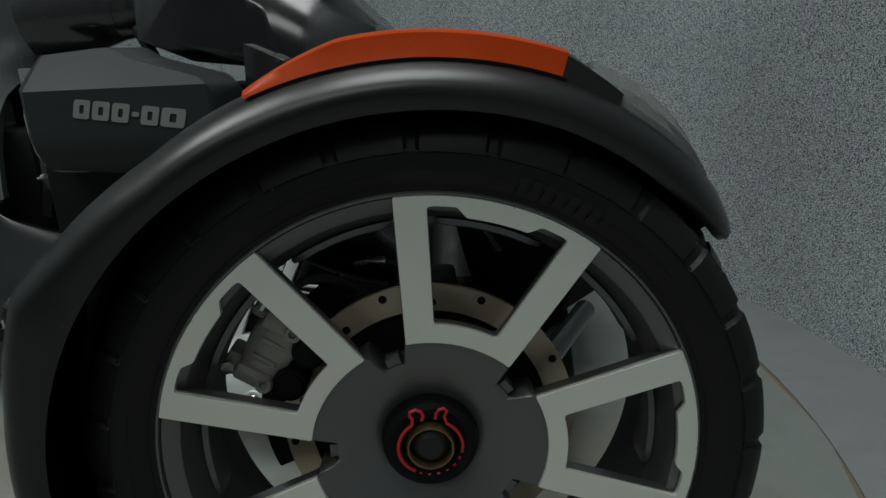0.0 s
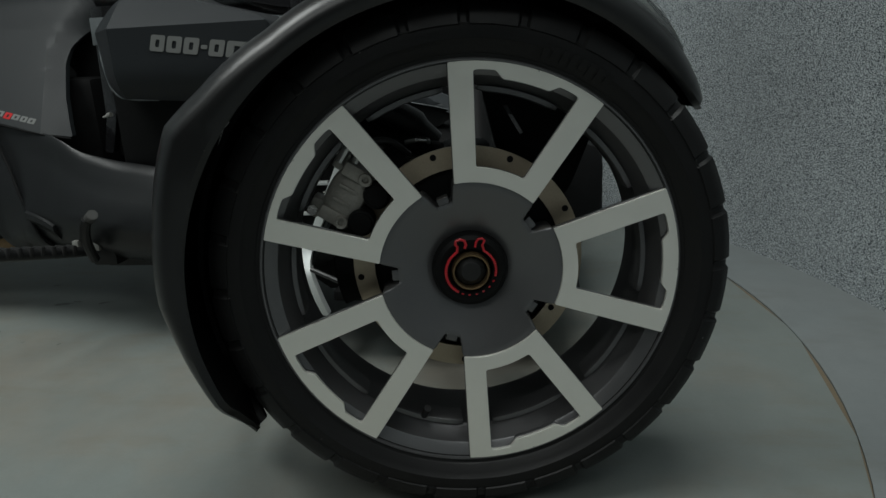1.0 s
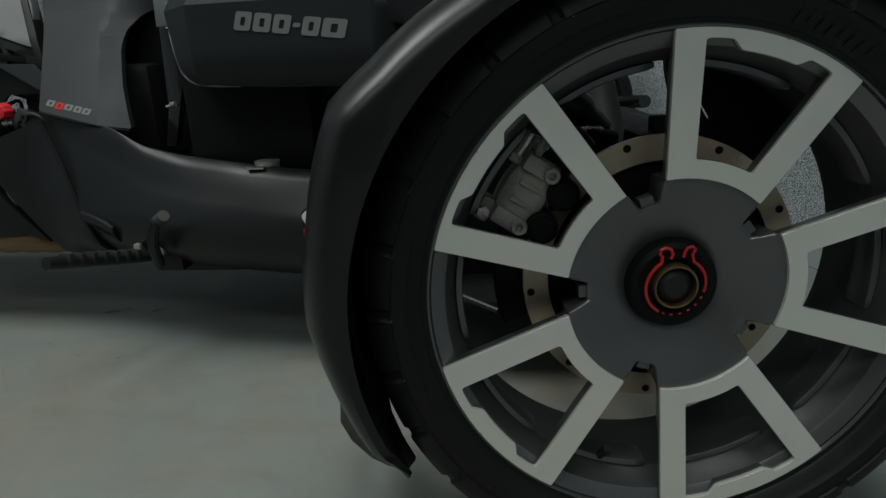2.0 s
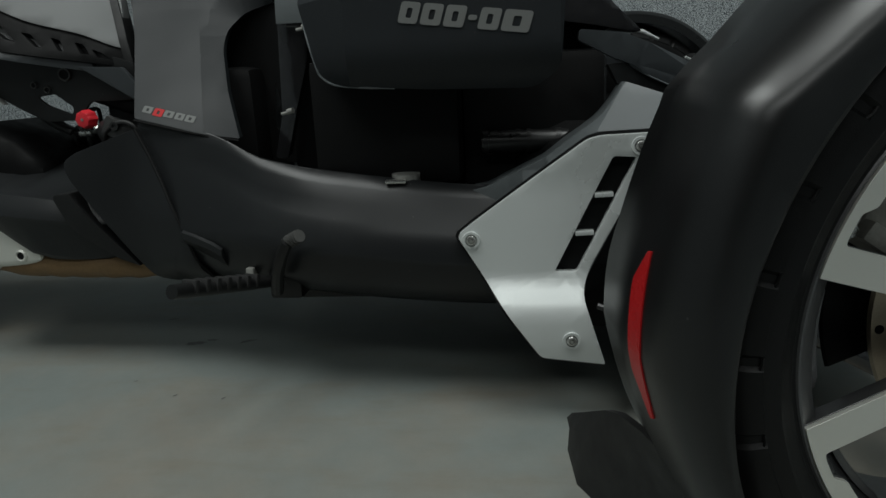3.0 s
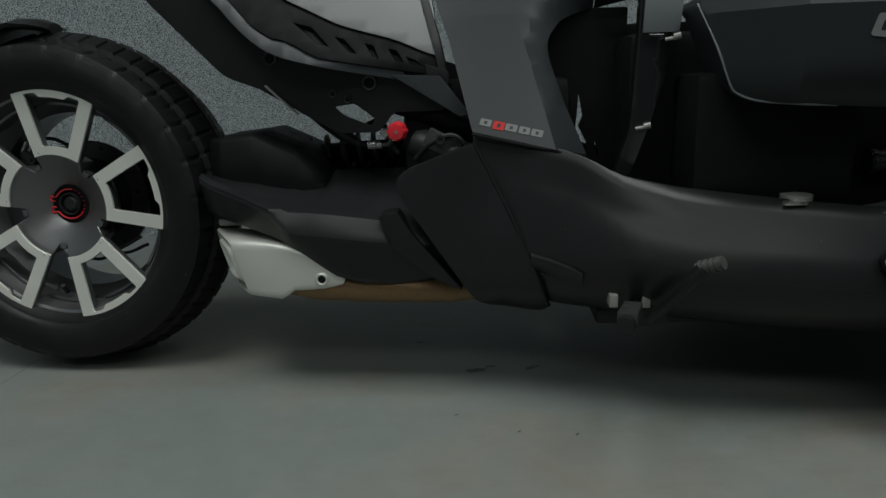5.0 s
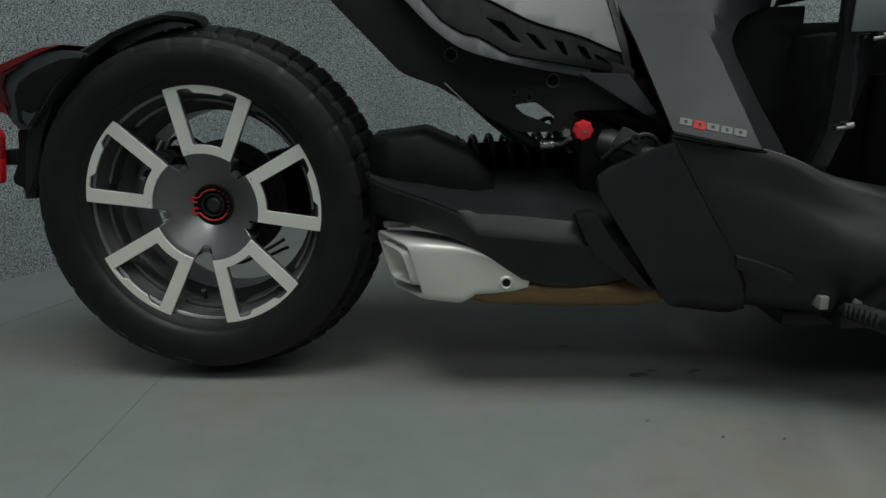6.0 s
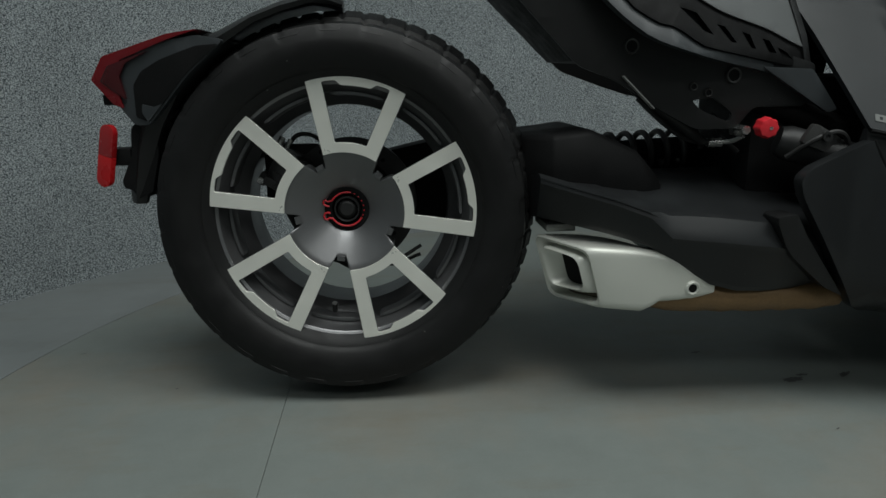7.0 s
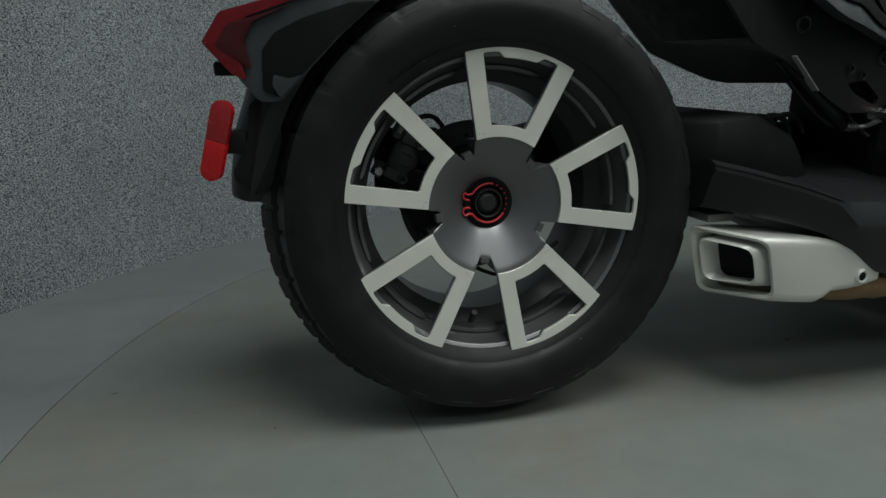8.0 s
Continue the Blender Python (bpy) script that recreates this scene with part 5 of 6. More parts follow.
# swingarm cover
SW = ((-1.430, 0.362, 0.131, 0.357, 0.132, 0.300), (-1.400, 0.355, 0.164, 0.350, 0.165, 0.297), (-1.340, 0.339, 0.193, 0.334, 0.194, 0.285), (-1.295, 0.323, 0.211, 0.318, 0.212, 0.273), (-1.280, 0.322, 0.204, 0.304, 0.216, 0.266), (-1.266, 0.316, 0.205, 0.290, 0.219, 0.256),
      (-1.235, 0.315, 0.208, 0.287, 0.224, 0.237), (-1.200, 0.312, 0.210, 0.284, 0.227, 0.214), (-1.160, 0.307, 0.211, 0.279, 0.228, 0.203), (-1.125, 0.302, 0.210, 0.275, 0.227, 0.201), (-1.100, 0.298, 0.206, 0.270, 0.223, 0.200), (-1.060, 0.295, 0.196, 0.266, 0.213, 0.199), (-0.97, 0.29, 0.15, 0.26, 0.186, 0.199))


def swing_ring(x, z1, y1, z2, y2, zb):
    return [Vector((x, y, z)) for y, z in ((0.13, 0.33), (0.0, 0.352), (-0.08, z1 + (0.352 - z1) * 0.55), (-y1 + 0.012, z1 + 0.005), (-y1, z1), (-y1 * 0.5 - y2 * 0.5, z1 * 0.5 + z2 * 0.5 + 0.001), (-y2 + 0.002, z2 + 0.003), (-y2, z2 - 0.003), (-y2 + 0.006, z2 - 0.012),
                                            (-y2 + 0.018, zb + 0.008), (-y2 + 0.024, zb), (-y2 * 0.4, zb - 0.01), (0.10, zb + 0.01))]


part("swingarm_cover", loft([swing_ring(*r) for r in SW]), M_satin, trike, "black swingarm cover", sharp=24)
bm = loft([[Vector((x, -y, 0.32)), Vector((x, -y - 0.004, z0)), Vector((x, -y + 0.002, zt - 0.008)), Vector((x, -y + 0.010, zt)), Vector((x, 0.10, zt)), Vector((x, 0.11, zt - 0.01)), Vector((x, 0.11, 0.32))]
           for x, y, z0, zt in ((-1.442, 0.046, 0.36, 0.412), (-1.436, 0.056, 0.36, 0.416), (-1.406, 0.096, 0.36, 0.4185), (-1.400, 0.100, 0.36, 0.419), (-1.352, 0.104, 0.36, 0.425), (-1.345, 0.104, 0.36, 0.425), (-1.278, 0.106, 0.350, 0.394), (-1.255, 0.100, 0.345, 0.370), (-1.235, 0.09, 0.34, 0.350))])
part("tyre_guard", bm, M_deep, trike, "black guard before the rear tyre", sharp=50)
part("swingarm", loft([[Vector((x, y0, z0)), Vector((x, y0, z1)), Vector((x, y1, z1)), Vector((x, y1, z0))] for x, y0, y1, z0, z1 in ((-1.76, 0.14, 0.18, 0.255, 0.345), (-1.66, 0.14, 0.18, 0.245, 0.375), (-1.55, 0.12, 0.18, 0.25, 0.40), (-1.45, 0.10, 0.17, 0.26, 0.37), (-1.38, 0.10, 0.17, 0.26, 0.34), (-1.1, 0.0, 0.16, 0.26, 0.33))], bevel=0.008), M_deep, trike, "black swingarm")
part("inner_guard", block(-1.31, -1.08, 0.108, 0.118, 0.25, 0.372, 0.002), M_deep, trike)
part("chain_cover", block(-1.415, -1.37, -0.11, -0.03, 0.276, 0.288, 0.003), M_cast, trike)

# muffler and its heat shield
def muffler_section(x, y0, y1, z0, z1, lean):
    ring = rounded([(y0, z0), (y1, z0 + lean), (y1, z1 + 0.004), (y0, z1)], 0.014, 4)
    k = 0.27 * min(1, max(0, (-1.27 - x) / 0.08))
    return [Vector((x - 0.62 * (p[0] + 0.18) + k * (0.262 - p[1]), p[0], p[1])) for p in ring]


secs = [muffler_section(*r) for r in ((-1.203, -0.200, -0.190, 0.199, 0.220, 0), (-1.222, -0.201, -0.168, 0.191, 0.238, 0), (-1.250, -0.201, -0.140, 0.188, 0.252, 0), (-1.282, -0.200, -0.115, 0.187, 0.262, 0), (-1.296, -0.199, -0.106, 0.179, 0.265, 0),
                                      (-1.312, -0.197, -0.100, 0.173, 0.267, -0.004), (-1.345, -0.190, -0.092, 0.174, 0.268, -0.006), (-1.368, -0.184, -0.088, 0.176, 0.267, -0.008), (-1.372, -0.181, -0.090, 0.179, 0.264, -0.008),
                                      (-1.370, -0.177, -0.094, 0.183, 0.260, -0.008), (-1.345, -0.175, -0.096, 0.185, 0.258, -0.008))]
muffler = part("muffler", loft(secs), M_muffler, trike, "angular silver muffler with a dark outlet", sharp=40)
secs = [muffler_section(*r) for r in ((-1.345, -0.170, -0.099, 0.193, 0.254, -0.006), (-1.372, -0.168, -0.100, 0.195, 0.252, -0.006), (-1.377, -0.165, -0.103, 0.198, 0.249, -0.006), (-1.375, -0.163, -0.104, 0.199, 0.249, -0.006), (-1.345, -0.161, -0.105, 0.201, 0.248, -0.006))]
tip = part("tail_pipe", loft(secs), M_muffler, muffler, "silver outlet frame, sooty inside")
tip.matrix_parent_inverse = Matrix.Identity(4)
secs = [muffler_section(*r) for r in ((-1.3475, -0.162, -0.104, 0.200, 0.249, -0.006), (-1.3460, -0.162, -0.104, 0.200, 0.249, -0.006))]
soot = part("outlet", loft(secs), M_deep, muffler, "black sooty outlet")
soot.matrix_parent_inverse = Matrix.Identity(4)
secs = [muffler_section(*r) for r in ((-1.3465, -0.178, -0.094, 0.183, 0.260, -0.008), (-1.3455, -0.178, -0.094, 0.183, 0.260, -0.008))]
gap = part("outlet_gap", loft(secs), M_soot, muffler, "dark gap round the outlet")
gap.matrix_parent_inverse = Matrix.Identity(4)
mb = part("bolt", moved(revolve([(0.0055, 0.002), (0.0065, -0.002), (0.0085, -0.003), (0.011, -0.001), (0.011, 0.006), (0.0055, 0.006)], 20), Matrix.Translation((-1.224, -0.202, 0.209))), M_muffler, muffler)
mb.matrix_parent_inverse = Matrix.Identity(4)
mb = part("bolt_hole", moved(revolve([(0.0, 0.0), (0.006, 0.0), (0.006, 0.006), (0.0, 0.006)], 20, False), Matrix.Translation((-1.224, -0.2035, 0.209))), M_deep, muffler)
mb.matrix_parent_inverse = Matrix.Identity(4)
bm = tube([(-1.33, -0.165, 0.196), (-1.25, -0.172, 0.190), (-1.15, -0.176, 0.187), (-1.06, -0.176, 0.184), (-1.0, -0.172, 0.184), (-0.975, -0.165, 0.190)], [0.018, 0.023, 0.0235, 0.0225, 0.022, 0.018], 14, smooth=5)
for v in bm.verts:
    v.co.z += 0.0012 * math.sin(v.co.x * 130)
part("exhaust_pipe", bm, M_rust, trike, "heat-stained brown exhaust shield")
part("muffler_strap", panel(rounded([(-1.235, 0.225), (-1.19, 0.222), (-1.188, 0.20), (-1.23, 0.19)], 0.01), -0.197, 0.004, 0.03), M_muffler, trike)

# seat frame, tail and shock
pts = rounded([(-1.56, 0.72), (-1.475, 0.622), (-1.376, 0.517), (-1.322, 0.497), (-1.235, 0.444), (-1.195, 0.424), (-1.135, 0.424), (-1.11, 0.455), (-1.03, 0.455), (-1.02, 0.515), (-1.12, 0.545), (-1.28, 0.575), (-1.36, 0.64), (-1.42, 0.72)],
              [0.01, 0.01, 0.015, 0.01, 0.01, 0.01, 0.01, 0.01, 0.01, 0.01, 0.01, 0.01, 0.02, 0.01])
hole = rounded([(-1.205, 0.466), (-1.172, 0.470), (-1.141, 0.446), (-1.146, 0.434), (-1.19, 0.452)], 0.006)
part("seat_frame", panel(pts, lambda x, z: -0.112, 0.006, 0.04, holes=[hole], bevel=0.001), M_black, trike, "black seat frame plate with round holes")
ring = finish(revolve([(0.0085, -0.003), (0.0108, -0.0035), (0.012, 0.001), (0.0085, 0.001)], 28))
ring.materials.append(M_iron)
dark = finish(revolve([(0.0, -0.0012), (0.009, -0.0012), (0.009, 0.001), (0.0, 0.001)], 24, False))
dark.materials.append(M_deep)
for x, z, s in ((-1.146, 0.501, 1.0), (-1.30, 0.543, 0.95), (-1.205, 0.486, 0.5), (-1.182, 0.477, 0.5)):
    for me, nm in ((ring, "grommet"), (dark, "bore")):
        o = part(nm, me, None, trike)
        o.matrix_basis = Matrix.Translation((x, -0.1135, z)) @ Matrix.Diagonal((s, 1, s, 1))
part("frame_rail", tube([(-1.13, -0.075, 0.476), (-1.05, -0.085, 0.450), (-0.96, -0.10, 0.417)], 0.020, 14), M_deep, trike, "black round frame rail")
far = rounded([(-1.56, 0.72), (-1.460, 0.645), (-1.402, 0.586), (-1.322, 0.510), (-1.245, 0.482), (-1.190, 0.464), (-1.150, 0.458), (-1.00, 0.458), (-1.00, 0.52), (-1.12, 0.56), (-1.28, 0.60), (-1.36, 0.66), (-1.42, 0.72)], 0.01)
part("seat_frame", panel(far, 0.196, 0.006, 0.04, bevel=0), M_black, trike, "black far seat frame plate")
part("tail_underside", loft([[Vector((x, -0.105, z)), Vector((x, -0.105, z + h)), Vector((x, 0.105, z + h)), Vector((x, 0.105, z))] for x, z, h in ((-1.56, 0.705, 0.05), (-1.47, 0.622, 0.07), (-1.37, 0.525, 0.09), (-1.28, 0.52, 0.08), (-1.16, 0.51, 0.06))], bevel=0.005), M_deep, trike)
# grey rail, vented trim and silver grey seat fairing


def band(top, bottom, x0, x1, n, y, thick, bevel=0.002):
    """A sheet between two height curves."""
    xs = [x0 + (x1 - x0) * i / n for i in range(n + 1)]
    return panel([(x, ease(bottom, x)) for x in xs] + [(x, ease(top, x)) for x in reversed(xs)], y, thick, 0.03, bevel=bevel)


RAIL_LOW = ((-1.46, 0.715), (-1.358, 0.613), (-1.294, 0.554), (-1.217, 0.528), (-1.126, 0.510), (-1.06, 0.498))
TRIM_LOW = ((-1.46, 0.745), (-1.336, 0.619), (-1.290, 0.575), (-1.256, 0.563), (-1.217, 0.540), (-1.127, 0.523), (-1.03, 0.508))
FAIR_LOW = ((-1.46, 0.79), (-1.36, 0.700), (-1.281, 0.616), (-1.254, 0.592), (-1.183, 0.552), (-1.103, 0.530), (-1.035, 0.511))
TRIM_HIGH = [(x, z + 0.028 + 0.010 * math.sin(min(1, max(0, (-1.03 - x) / 0.25)) * 3.14)) for x, z in FAIR_LOW]


def fairing_y(x, z):
    return -0.110 + 0.33 * (max(x, -1.26) + 1.05) + 0.40 * max(0, z - 0.53)


part("tail_rail", band(TRIM_LOW, RAIL_LOW, -1.44, -1.09, 22, lambda x, z: fairing_y(x, z) + 0.004, 0.02), M_tail, trike, "thin grey tail rail")
xs = [-1.43 + 0.40 * i / 24 for i in range(25)]
outl = [(x, ease(TRIM_LOW, x) + 0.001) for x in xs] + [(x, ease(TRIM_HIGH, x)) for x in reversed(xs)]
VENTS = ([(-1.250, 0.592), (-1.223, 0.585), (-1.197, 0.555), (-1.213, 0.560)], [(-1.191, 0.570), (-1.177, 0.567), (-1.158, 0.544), (-1.169, 0.546)], [(-1.148, 0.560), (-1.134, 0.556), (-1.126, 0.536), (-1.135, 0.538)],
         [(-1.113, 0.551), (-1.100, 0.548), (-1.089, 0.530), (-1.103, 0.532)], [(-1.087, 0.539), (-1.071, 0.532), (-1.059, 0.522), (-1.079, 0.525)])
part("vent_trim", panel(outl, fairing_y, 0.010, 0.03, holes=[rounded(v, 0.0025, 3) for v in VENTS], bevel=0.0012), M_deep, trike, "black trim with a row of slanted vents")
part("vent_back", panel([(x, ease(TRIM_LOW, x) + 0.004) for x in xs] + [(x, ease(TRIM_HIGH, x) - 0.004) for x in reversed(xs)], lambda x, z: fairing_y(x, z) + 0.014, 0.004, 0.05, bevel=0), M_tail, trike)
xs = [-1.40 + 0.365 * i / 24 for i in range(25)]
pts = [(x, ease(TRIM_HIGH, x) - 0.002) for x in xs] + rounded([(-1.035, 0.538), (-1.045, 0.612), (-1.07, 0.70), (-1.15, 0.76), (-1.30, 0.79), (-1.40, 0.80)], [0, 0.0, 0.03, 0.03, 0.03, 0.02])[1:]
part("seat_fairing", panel(pts, lambda x, z: fairing_y(x, z) - 0.004, 0.02, 0.02, bevel=0.003), M_grey, trike, "silver grey seat fairing")
part("fairing_edge", panel([(-1.036, 0.508), (-1.022, 0.502), (-1.034, 0.56), (-1.056, 0.64), (-1.068, 0.64), (-1.047, 0.56)], lambda x, z: fairing_y(x, z) - 0.007, 0.03, 0.05), M_black, trike)
part("lower_fairing", panel(rounded([(-1.11, 0.512), (-1.035, 0.508), (-0.990, 0.45), (-1.005, 0.446)], 0.004), -0.128, 0.01, 0.03), M_tail, trike, "grey lower seat fairing")
part("seat", loft([[Vector((x, -w, z0)), Vector((x, -w * 0.95, z1 - 0.03)), Vector((x, -w * 0.6, z1)), Vector((x, w * 0.6, z1)), Vector((x, w * 0.95, z1 - 0.03)), Vector((x, w, z0))] for x, w, z0, z1 in ((-1.50, 0.08, 0.75, 0.82), (-1.30, 0.06, 0.70, 0.81), (-1.15, 0.05, 0.66, 0.80), (-1.06, 0.03, 0.66, 0.78))], bevel=0.008), M_rubber, trike, "black rider seat")
part("warning_label", moved(block(-0.001, 0.001, -0.006, 0.006, -0.033, 0.033, 0.0004), Matrix.Translation((-1.287, -0.1145, 0.479)) @ pose(0, 0, 0, 0, -46, 0)), M_paper, trike, "faded grey label")

# coil spring, hose, brake fluid parts
part("rear_case", block(-1.10, -0.83, -0.09, 0.10, 0.22, 0.50, 0.02), M_deep, trike, "black rear engine case")
a, b = Vector((-1.300, 0.075, 0.370)), Vector((-1.110, 0.075, 0.378))
pts = []
for i in range(141):
    u = i / 140
    an = 2 * math.pi * 6.5 * u
    pts.append(a.lerp(b, u) + Vector((0.0, 0.031 * math.cos(an), 0.031 * math.sin(an))))
part("shock_spring", tube(pts, 0.0052, 8), M_iron, trike, "dark coil spring")
part("shock_body", tube([a - Vector((0.05, 0, 0.002)), b + Vector((0.08, 0, 0.004))], 0.019, 16), M_deep, trike, "black rear shock absorber")
part("hose_sleeve", tube([(-1.300, -0.085, 0.502), (-1.25, -0.088, 0.462), (-1.20, -0.09, 0.424), (-1.172, -0.085, 0.403)], [0.011, 0.011, 0.010, 0.007], 12, smooth=3), M_black, trike, "black sleeved hose")
part("brake_hose", tube([(-1.27, -0.07, 0.47), (-1.235, -0.075, 0.437), (-1.195, -0.078, 0.409), (-1.155, -0.078, 0.401)], 0.0048, 8, smooth=6), M_rubber, trike, "black rubber brake hose")
part("hose_fitting", tube([(-1.160, -0.078, 0.4005), (-1.148, -0.078, 0.4005), (-1.1475, -0.078, 0.4005), (-1.138, -0.078, 0.401)], [0.0072, 0.0058, 0.0072], 12), M_steel, trike, "steel hose fitting")
part("hose_end", tube([(-1.138, -0.078, 0.401), (-1.124, -0.085, 0.403), (-1.115, -0.10, 0.412)], 0.0036, 8, smooth=4), M_steel, trike)
part("banjo_bolt", tube([(-1.126, -0.092, 0.421), (-1.126, -0.128, 0.423)], [0.0095, 0.0095, 0.0068, 0.0068], 6), M_steel, trike, "steel banjo bolt")
bm = revolve([(0.0, -0.02), (0.006, -0.0205), (0.0125, -0.019), (0.0145, -0.015), (0.015, 0.0), (0.0, 0.0)], 40, False)
for v in bm.verts:
    r = math.hypot(v.co.x, v.co.z)
    if r > 0.012:
        f = 1 + 0.055 * math.cos(math.atan2(v.co.z, v.co.x) * 8)
        v.co.x *= f
        v.co.z *= f
cap = part("adjuster_knob", moved(bm, Matrix.Translation((-1.102, -0.132, 0.427)) @ pose(0, 0, 0, 0, 0, -8)), M_red, trike, "red ribbed adjuster knob")
part("knob_screw", moved(revolve([(0.0, -0.0015), (0.0025, -0.001), (0.0025, 0.001), (0, 0.001)], 12, False), Matrix.Translation((-1.103, -0.1525, 0.427))), M_steel, trike)
part("reservoir", tube([(-1.078, -0.128, 0.408), (-1.066, -0.132, 0.404), (-1.03, -0.145, 0.393), (-0.985, -0.160, 0.380)], [0.020, 0.0255, 0.0255, 0.0255], 20), M_black, trike, "black damper reservoir")
part("reservoir_clamp", panel(rounded([(-1.064, 0.407), (-1.049, 0.434), (-1.004, 0.411), (-1.018, 0.388)], 0.004), lambda x, z: -0.174 + 0.25 * abs(x + 1.034), 0.01, 0.02, bevel=0.0015), M_iron, trike, "grey clamp bracket")
part("clamp_screw", moved(revolve([(0.0, 0.0), (0.003, 0.0), (0.0035, -0.002), (0.007, -0.002), (0.0075, 0.003), (0.0, 0.003)], 16, False), Matrix.Translation((-1.034, -0.177, 0.416))), M_spring, trike)
for pp in ([(-1.075, -0.15, 0.385), (-1.05, -0.17, 0.41), (-1.02, -0.175, 0.422), (-1.0, -0.172, 0.41), (-0.99, -0.165, 0.38)], [(-1.17, -0.06, 0.43), (-1.14, -0.05, 0.44), (-1.13, -0.06, 0.41), (-1.11, -0.08, 0.385)]):
    part("cable", tube(pp, 0.0038, 8, smooth=6), M_rubber, trike, "black cable")

# rear fender, tail lamp, flap and reflector, in the rear wheel's place
RC = Vector((-1.7177, 0.0, 0.3060))


def rear_fender_section(th, ro, w, drop):
    ring = [(-w, ro - drop), (-w - 0.004, ro - drop * 0.5), (-w + 0.008, ro - 0.004), (-w * 0.5, ro + 0.003), (0, ro + 0.006), (w * 0.5, ro + 0.003), (w - 0.008, ro - 0.004), (w + 0.004, ro - drop * 0.5), (w, ro - drop), (w - 0.012, ro - drop), (w - 0.018, ro - 0.014), (0, ro - 0.010), (-w + 0.018, ro - 0.014), (-w + 0.012, ro - drop)]
    return [RC + Vector((r * math.cos(radians(th)), y, r * math.sin(radians(th)))) for y, r in ring]


RF = ((88, 0.306, 0.03, 0.006), (91, 0.312, 0.05, 0.010), (96, 0.317, 0.064, 0.012), (104, 0.315, 0.068, 0.014), (112, 0.313, 0.070, 0.014), (122, 0.314, 0.070, 0.020), (128, 0.322, 0.068, 0.028), (140, 0.334, 0.062, 0.042), (152, 0.332, 0.056, 0.042), (162, 0.328, 0.052, 0.038), (172, 0.324, 0.050, 0.032), (176, 0.322, 0.048, 0.026))
part("rear_fender", loft([rear_fender_section(*r) for r in RF]), M_black, trike, "black rear fender hugging the tyre", sharp=45)
pts = rounded([(-2.058, 0.508), (-2.040, 0.532), (-1.945, 0.560), (-1.905, 0.566), (-1.868, 0.560), (-1.92, 0.515), (-1.985, 0.445), (-2.008, 0.444), (-2.034, 0.478)], [0.004, 0.006, 0.004, 0.006, 0.01, 0.01, 0.006, 0.006, 0.004])
part("tail_housing", panel(pts, lambda x, z: -0.088 + 0.28 * max(0, -1.93 - x), 0.15, 0.02, bevel=0.004), M_tail, trike, "dark grey tail lamp housing")
pts = rounded([(-2.004, 0.456), (-2.003, 0.500), (-1.989, 0.519), (-1.960, 0.534), (-1.906, 0.552), (-1.876, 0.554), (-1.922, 0.516), (-1.986, 0.449)], 0.004)
part("tail_inset", panel(pts, lambda x, z: -0.0905 + 0.28 * max(0, -1.93 - x), 0.01, 0.02, bevel=0.001), M_deep, trike)
pts = rounded([(-2.066, 0.508), (-2.045, 0.540), (-1.945, 0.568), (-1.900, 0.574), (-1.950, 0.559), (-2.018, 0.535), (-2.031, 0.512), (-2.021, 0.468), (-2.036, 0.474)], 0.003)
part("tail_lamp", panel(pts, lambda x, z: -0.092 + 0.28 * max(0, -1.93 - x), 0.15, 0.02, bevel=0.002), M_lens, trike, "dark red wrap-round tail lamp lens")
pts = rounded([(-2.052, 0.506), (-2.038, 0.527), (-1.975, 0.546), (-2.010, 0.531), (-2.022, 0.512), (-2.015, 0.480)], 0.003)
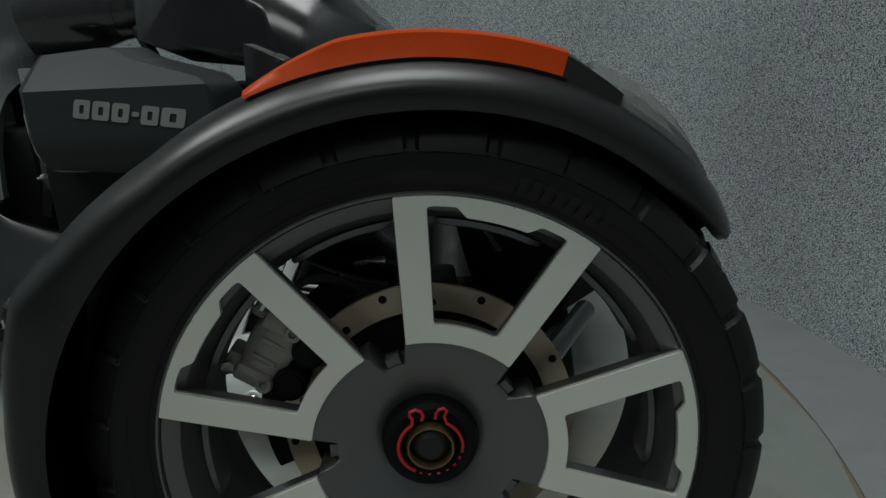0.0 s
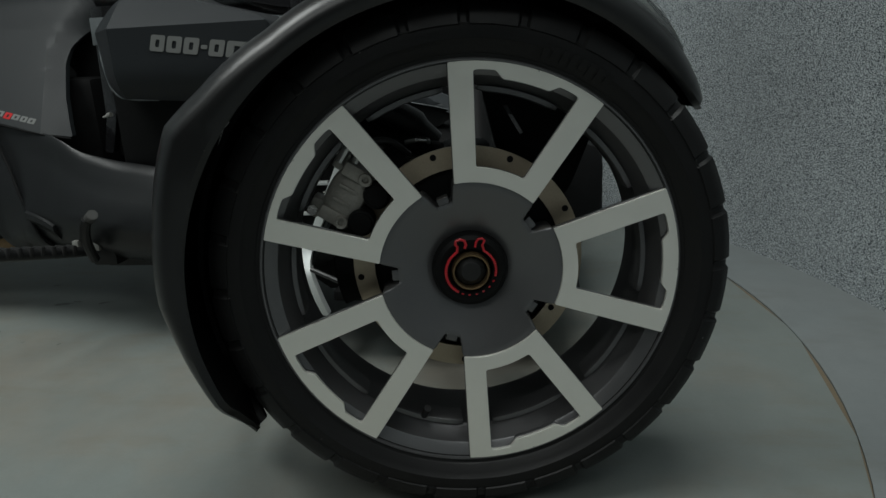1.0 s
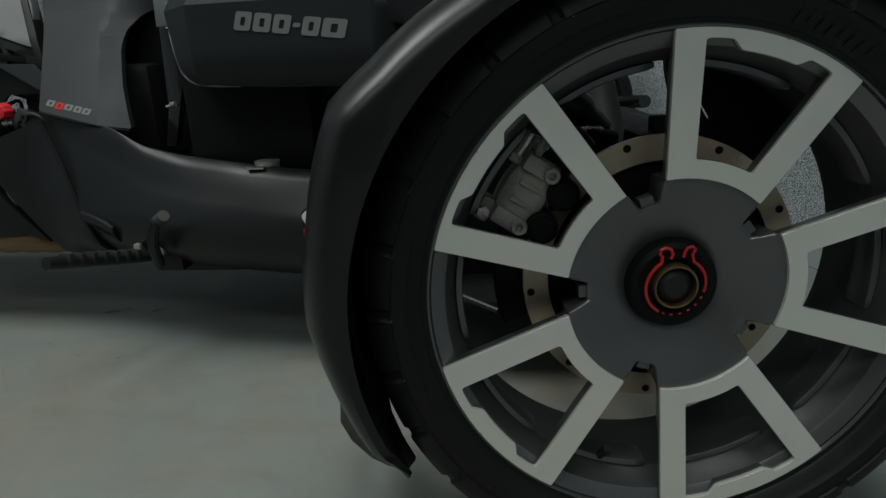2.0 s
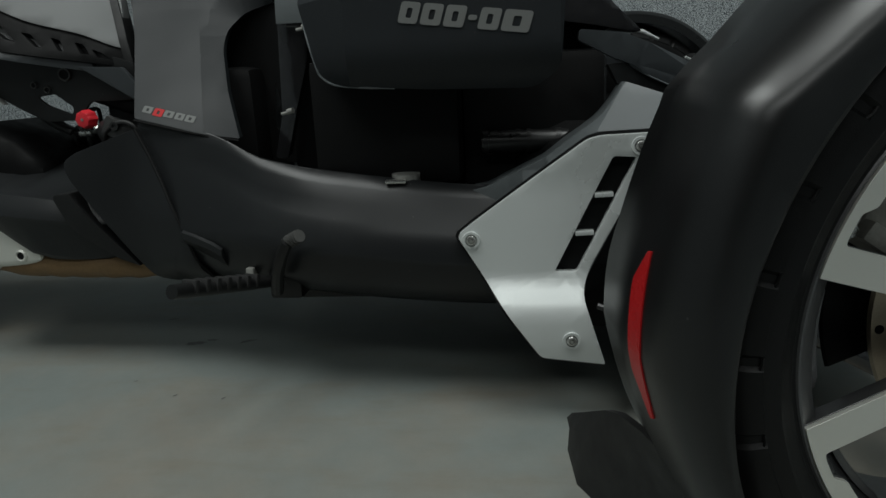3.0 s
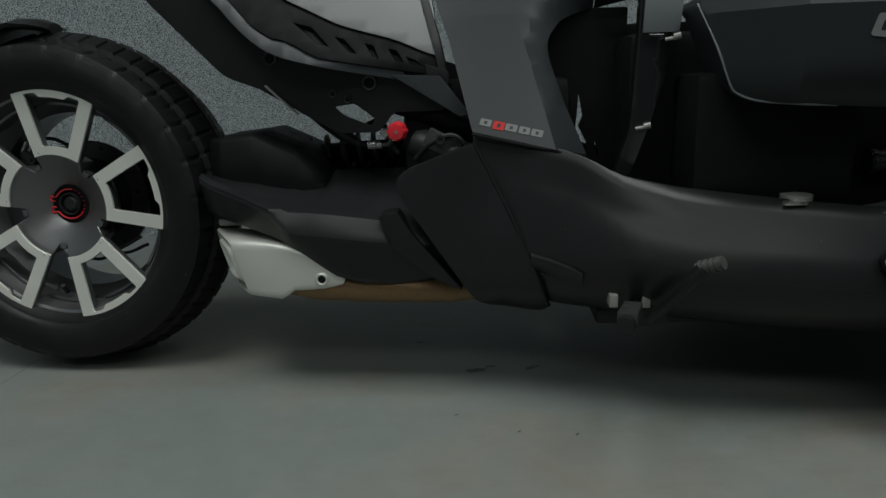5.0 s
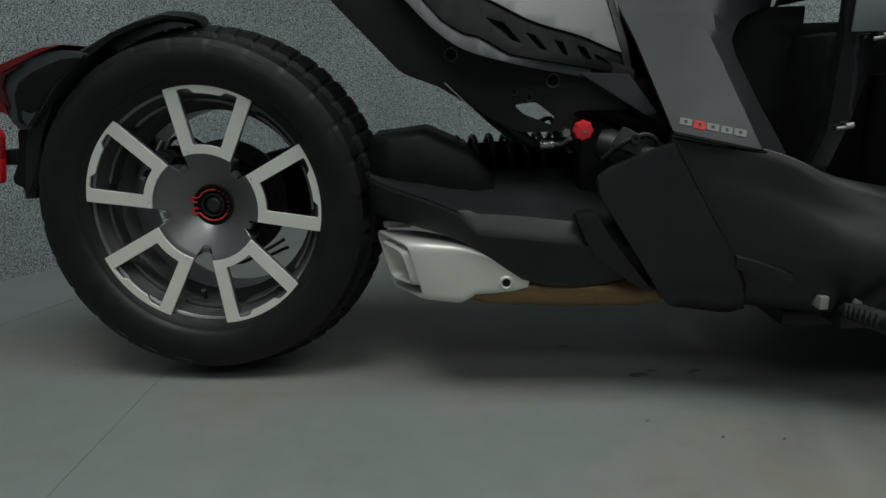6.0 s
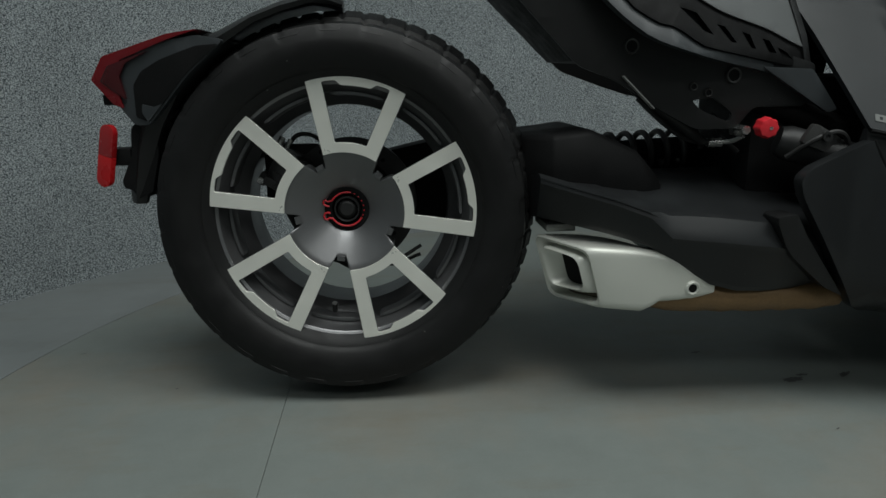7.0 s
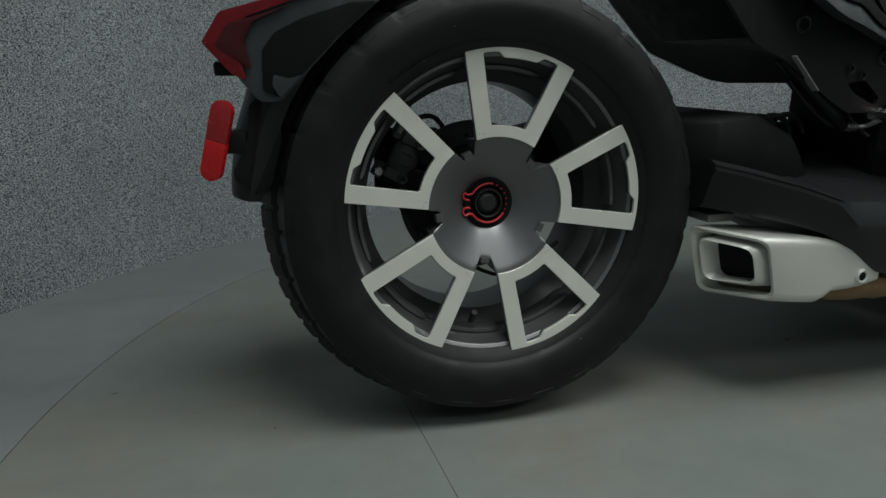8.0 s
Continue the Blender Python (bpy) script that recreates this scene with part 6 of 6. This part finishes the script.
part("lamp_chevron", panel(pts, lambda x, z: -0.0935 + 0.28 * max(0, -1.93 - x), 0.01, 0.02, bevel=0.0008), M_chevron, trike, "deep red inner lens")
pts = rounded([(-1.994, 0.462), (-1.992, 0.474), (-1.976, 0.470), (-1.962, 0.474), (-1.986, 0.449)], 0.002)
part("tail_facet", panel(pts, lambda x, z: -0.0925 + 0.28 * max(0, -1.93 - x), 0.01, 0.02, bevel=0.001), M_tail, trike)
part("plate_lamp", block(-2.055, -2.03, -0.05, 0.03, 0.472, 0.488, 0.004), M_deep, trike)
pts = rounded([(-2.000, 0.458), (-2.020, 0.440), (-2.024, 0.40), (-2.042, 0.362), (-2.040, 0.352), (-2.028, 0.348), (-2.022, 0.335), (-2.000, 0.345), (-1.985, 0.40), (-1.985, 0.45)], 0.004)
part("plate_holder", panel(pts, -0.052, 0.104, 0.03, bevel=0.002), M_deep, trike, "black plate holder and flap")
part("reflector_stem", block(-2.058, -2.025, -0.052, -0.02, 0.385, 0.41, 0.003), M_deep, trike)
UPPER, LOWER = [], []
for k in range(13):
    an = radians(180 * k / 12)
    UPPER.append((0.0125 * math.cos(an), 0.0345 + 0.0125 * math.sin(an)))
    LOWER.append((-0.0125 * math.cos(an), -0.0345 - 0.0125 * math.sin(an)))
# upper half coloured darker in place of its angle-dependent reflection
refl = part("reflector", panel(UPPER + [(-0.0125, 0.0003), (0.0125, 0.0003)], -0.004, 0.009, 0.03, bevel=0.002), M_refl_dim, trike, "oval red side reflector, its weaker upper reflection put into the colour")
half = part("reflector_lens", panel(LOWER + [(0.0125, -0.0003), (-0.0125, -0.0003)], -0.004, 0.009, 0.03, bevel=0.002), M_refl, refl, "bright red lower half", True)
refl.matrix_basis = Matrix.Translation((-2.0575, -0.056, 0.4005)) @ pose(0, 0, 0, 0, 15, -25)
for pp in ([(-1.60, -0.02, 0.24), (-1.64, -0.03, 0.22), (-1.70, -0.02, 0.20), (-1.80, 0.0, 0.26)], [(-1.60, 0.0, 0.22), (-1.66, 0.0, 0.205), (-1.78, 0.02, 0.24), (-1.83, 0.04, 0.31)]):
    part("brake_line", tube(pp, 0.003, 8, smooth=6), M_rubber, trike)
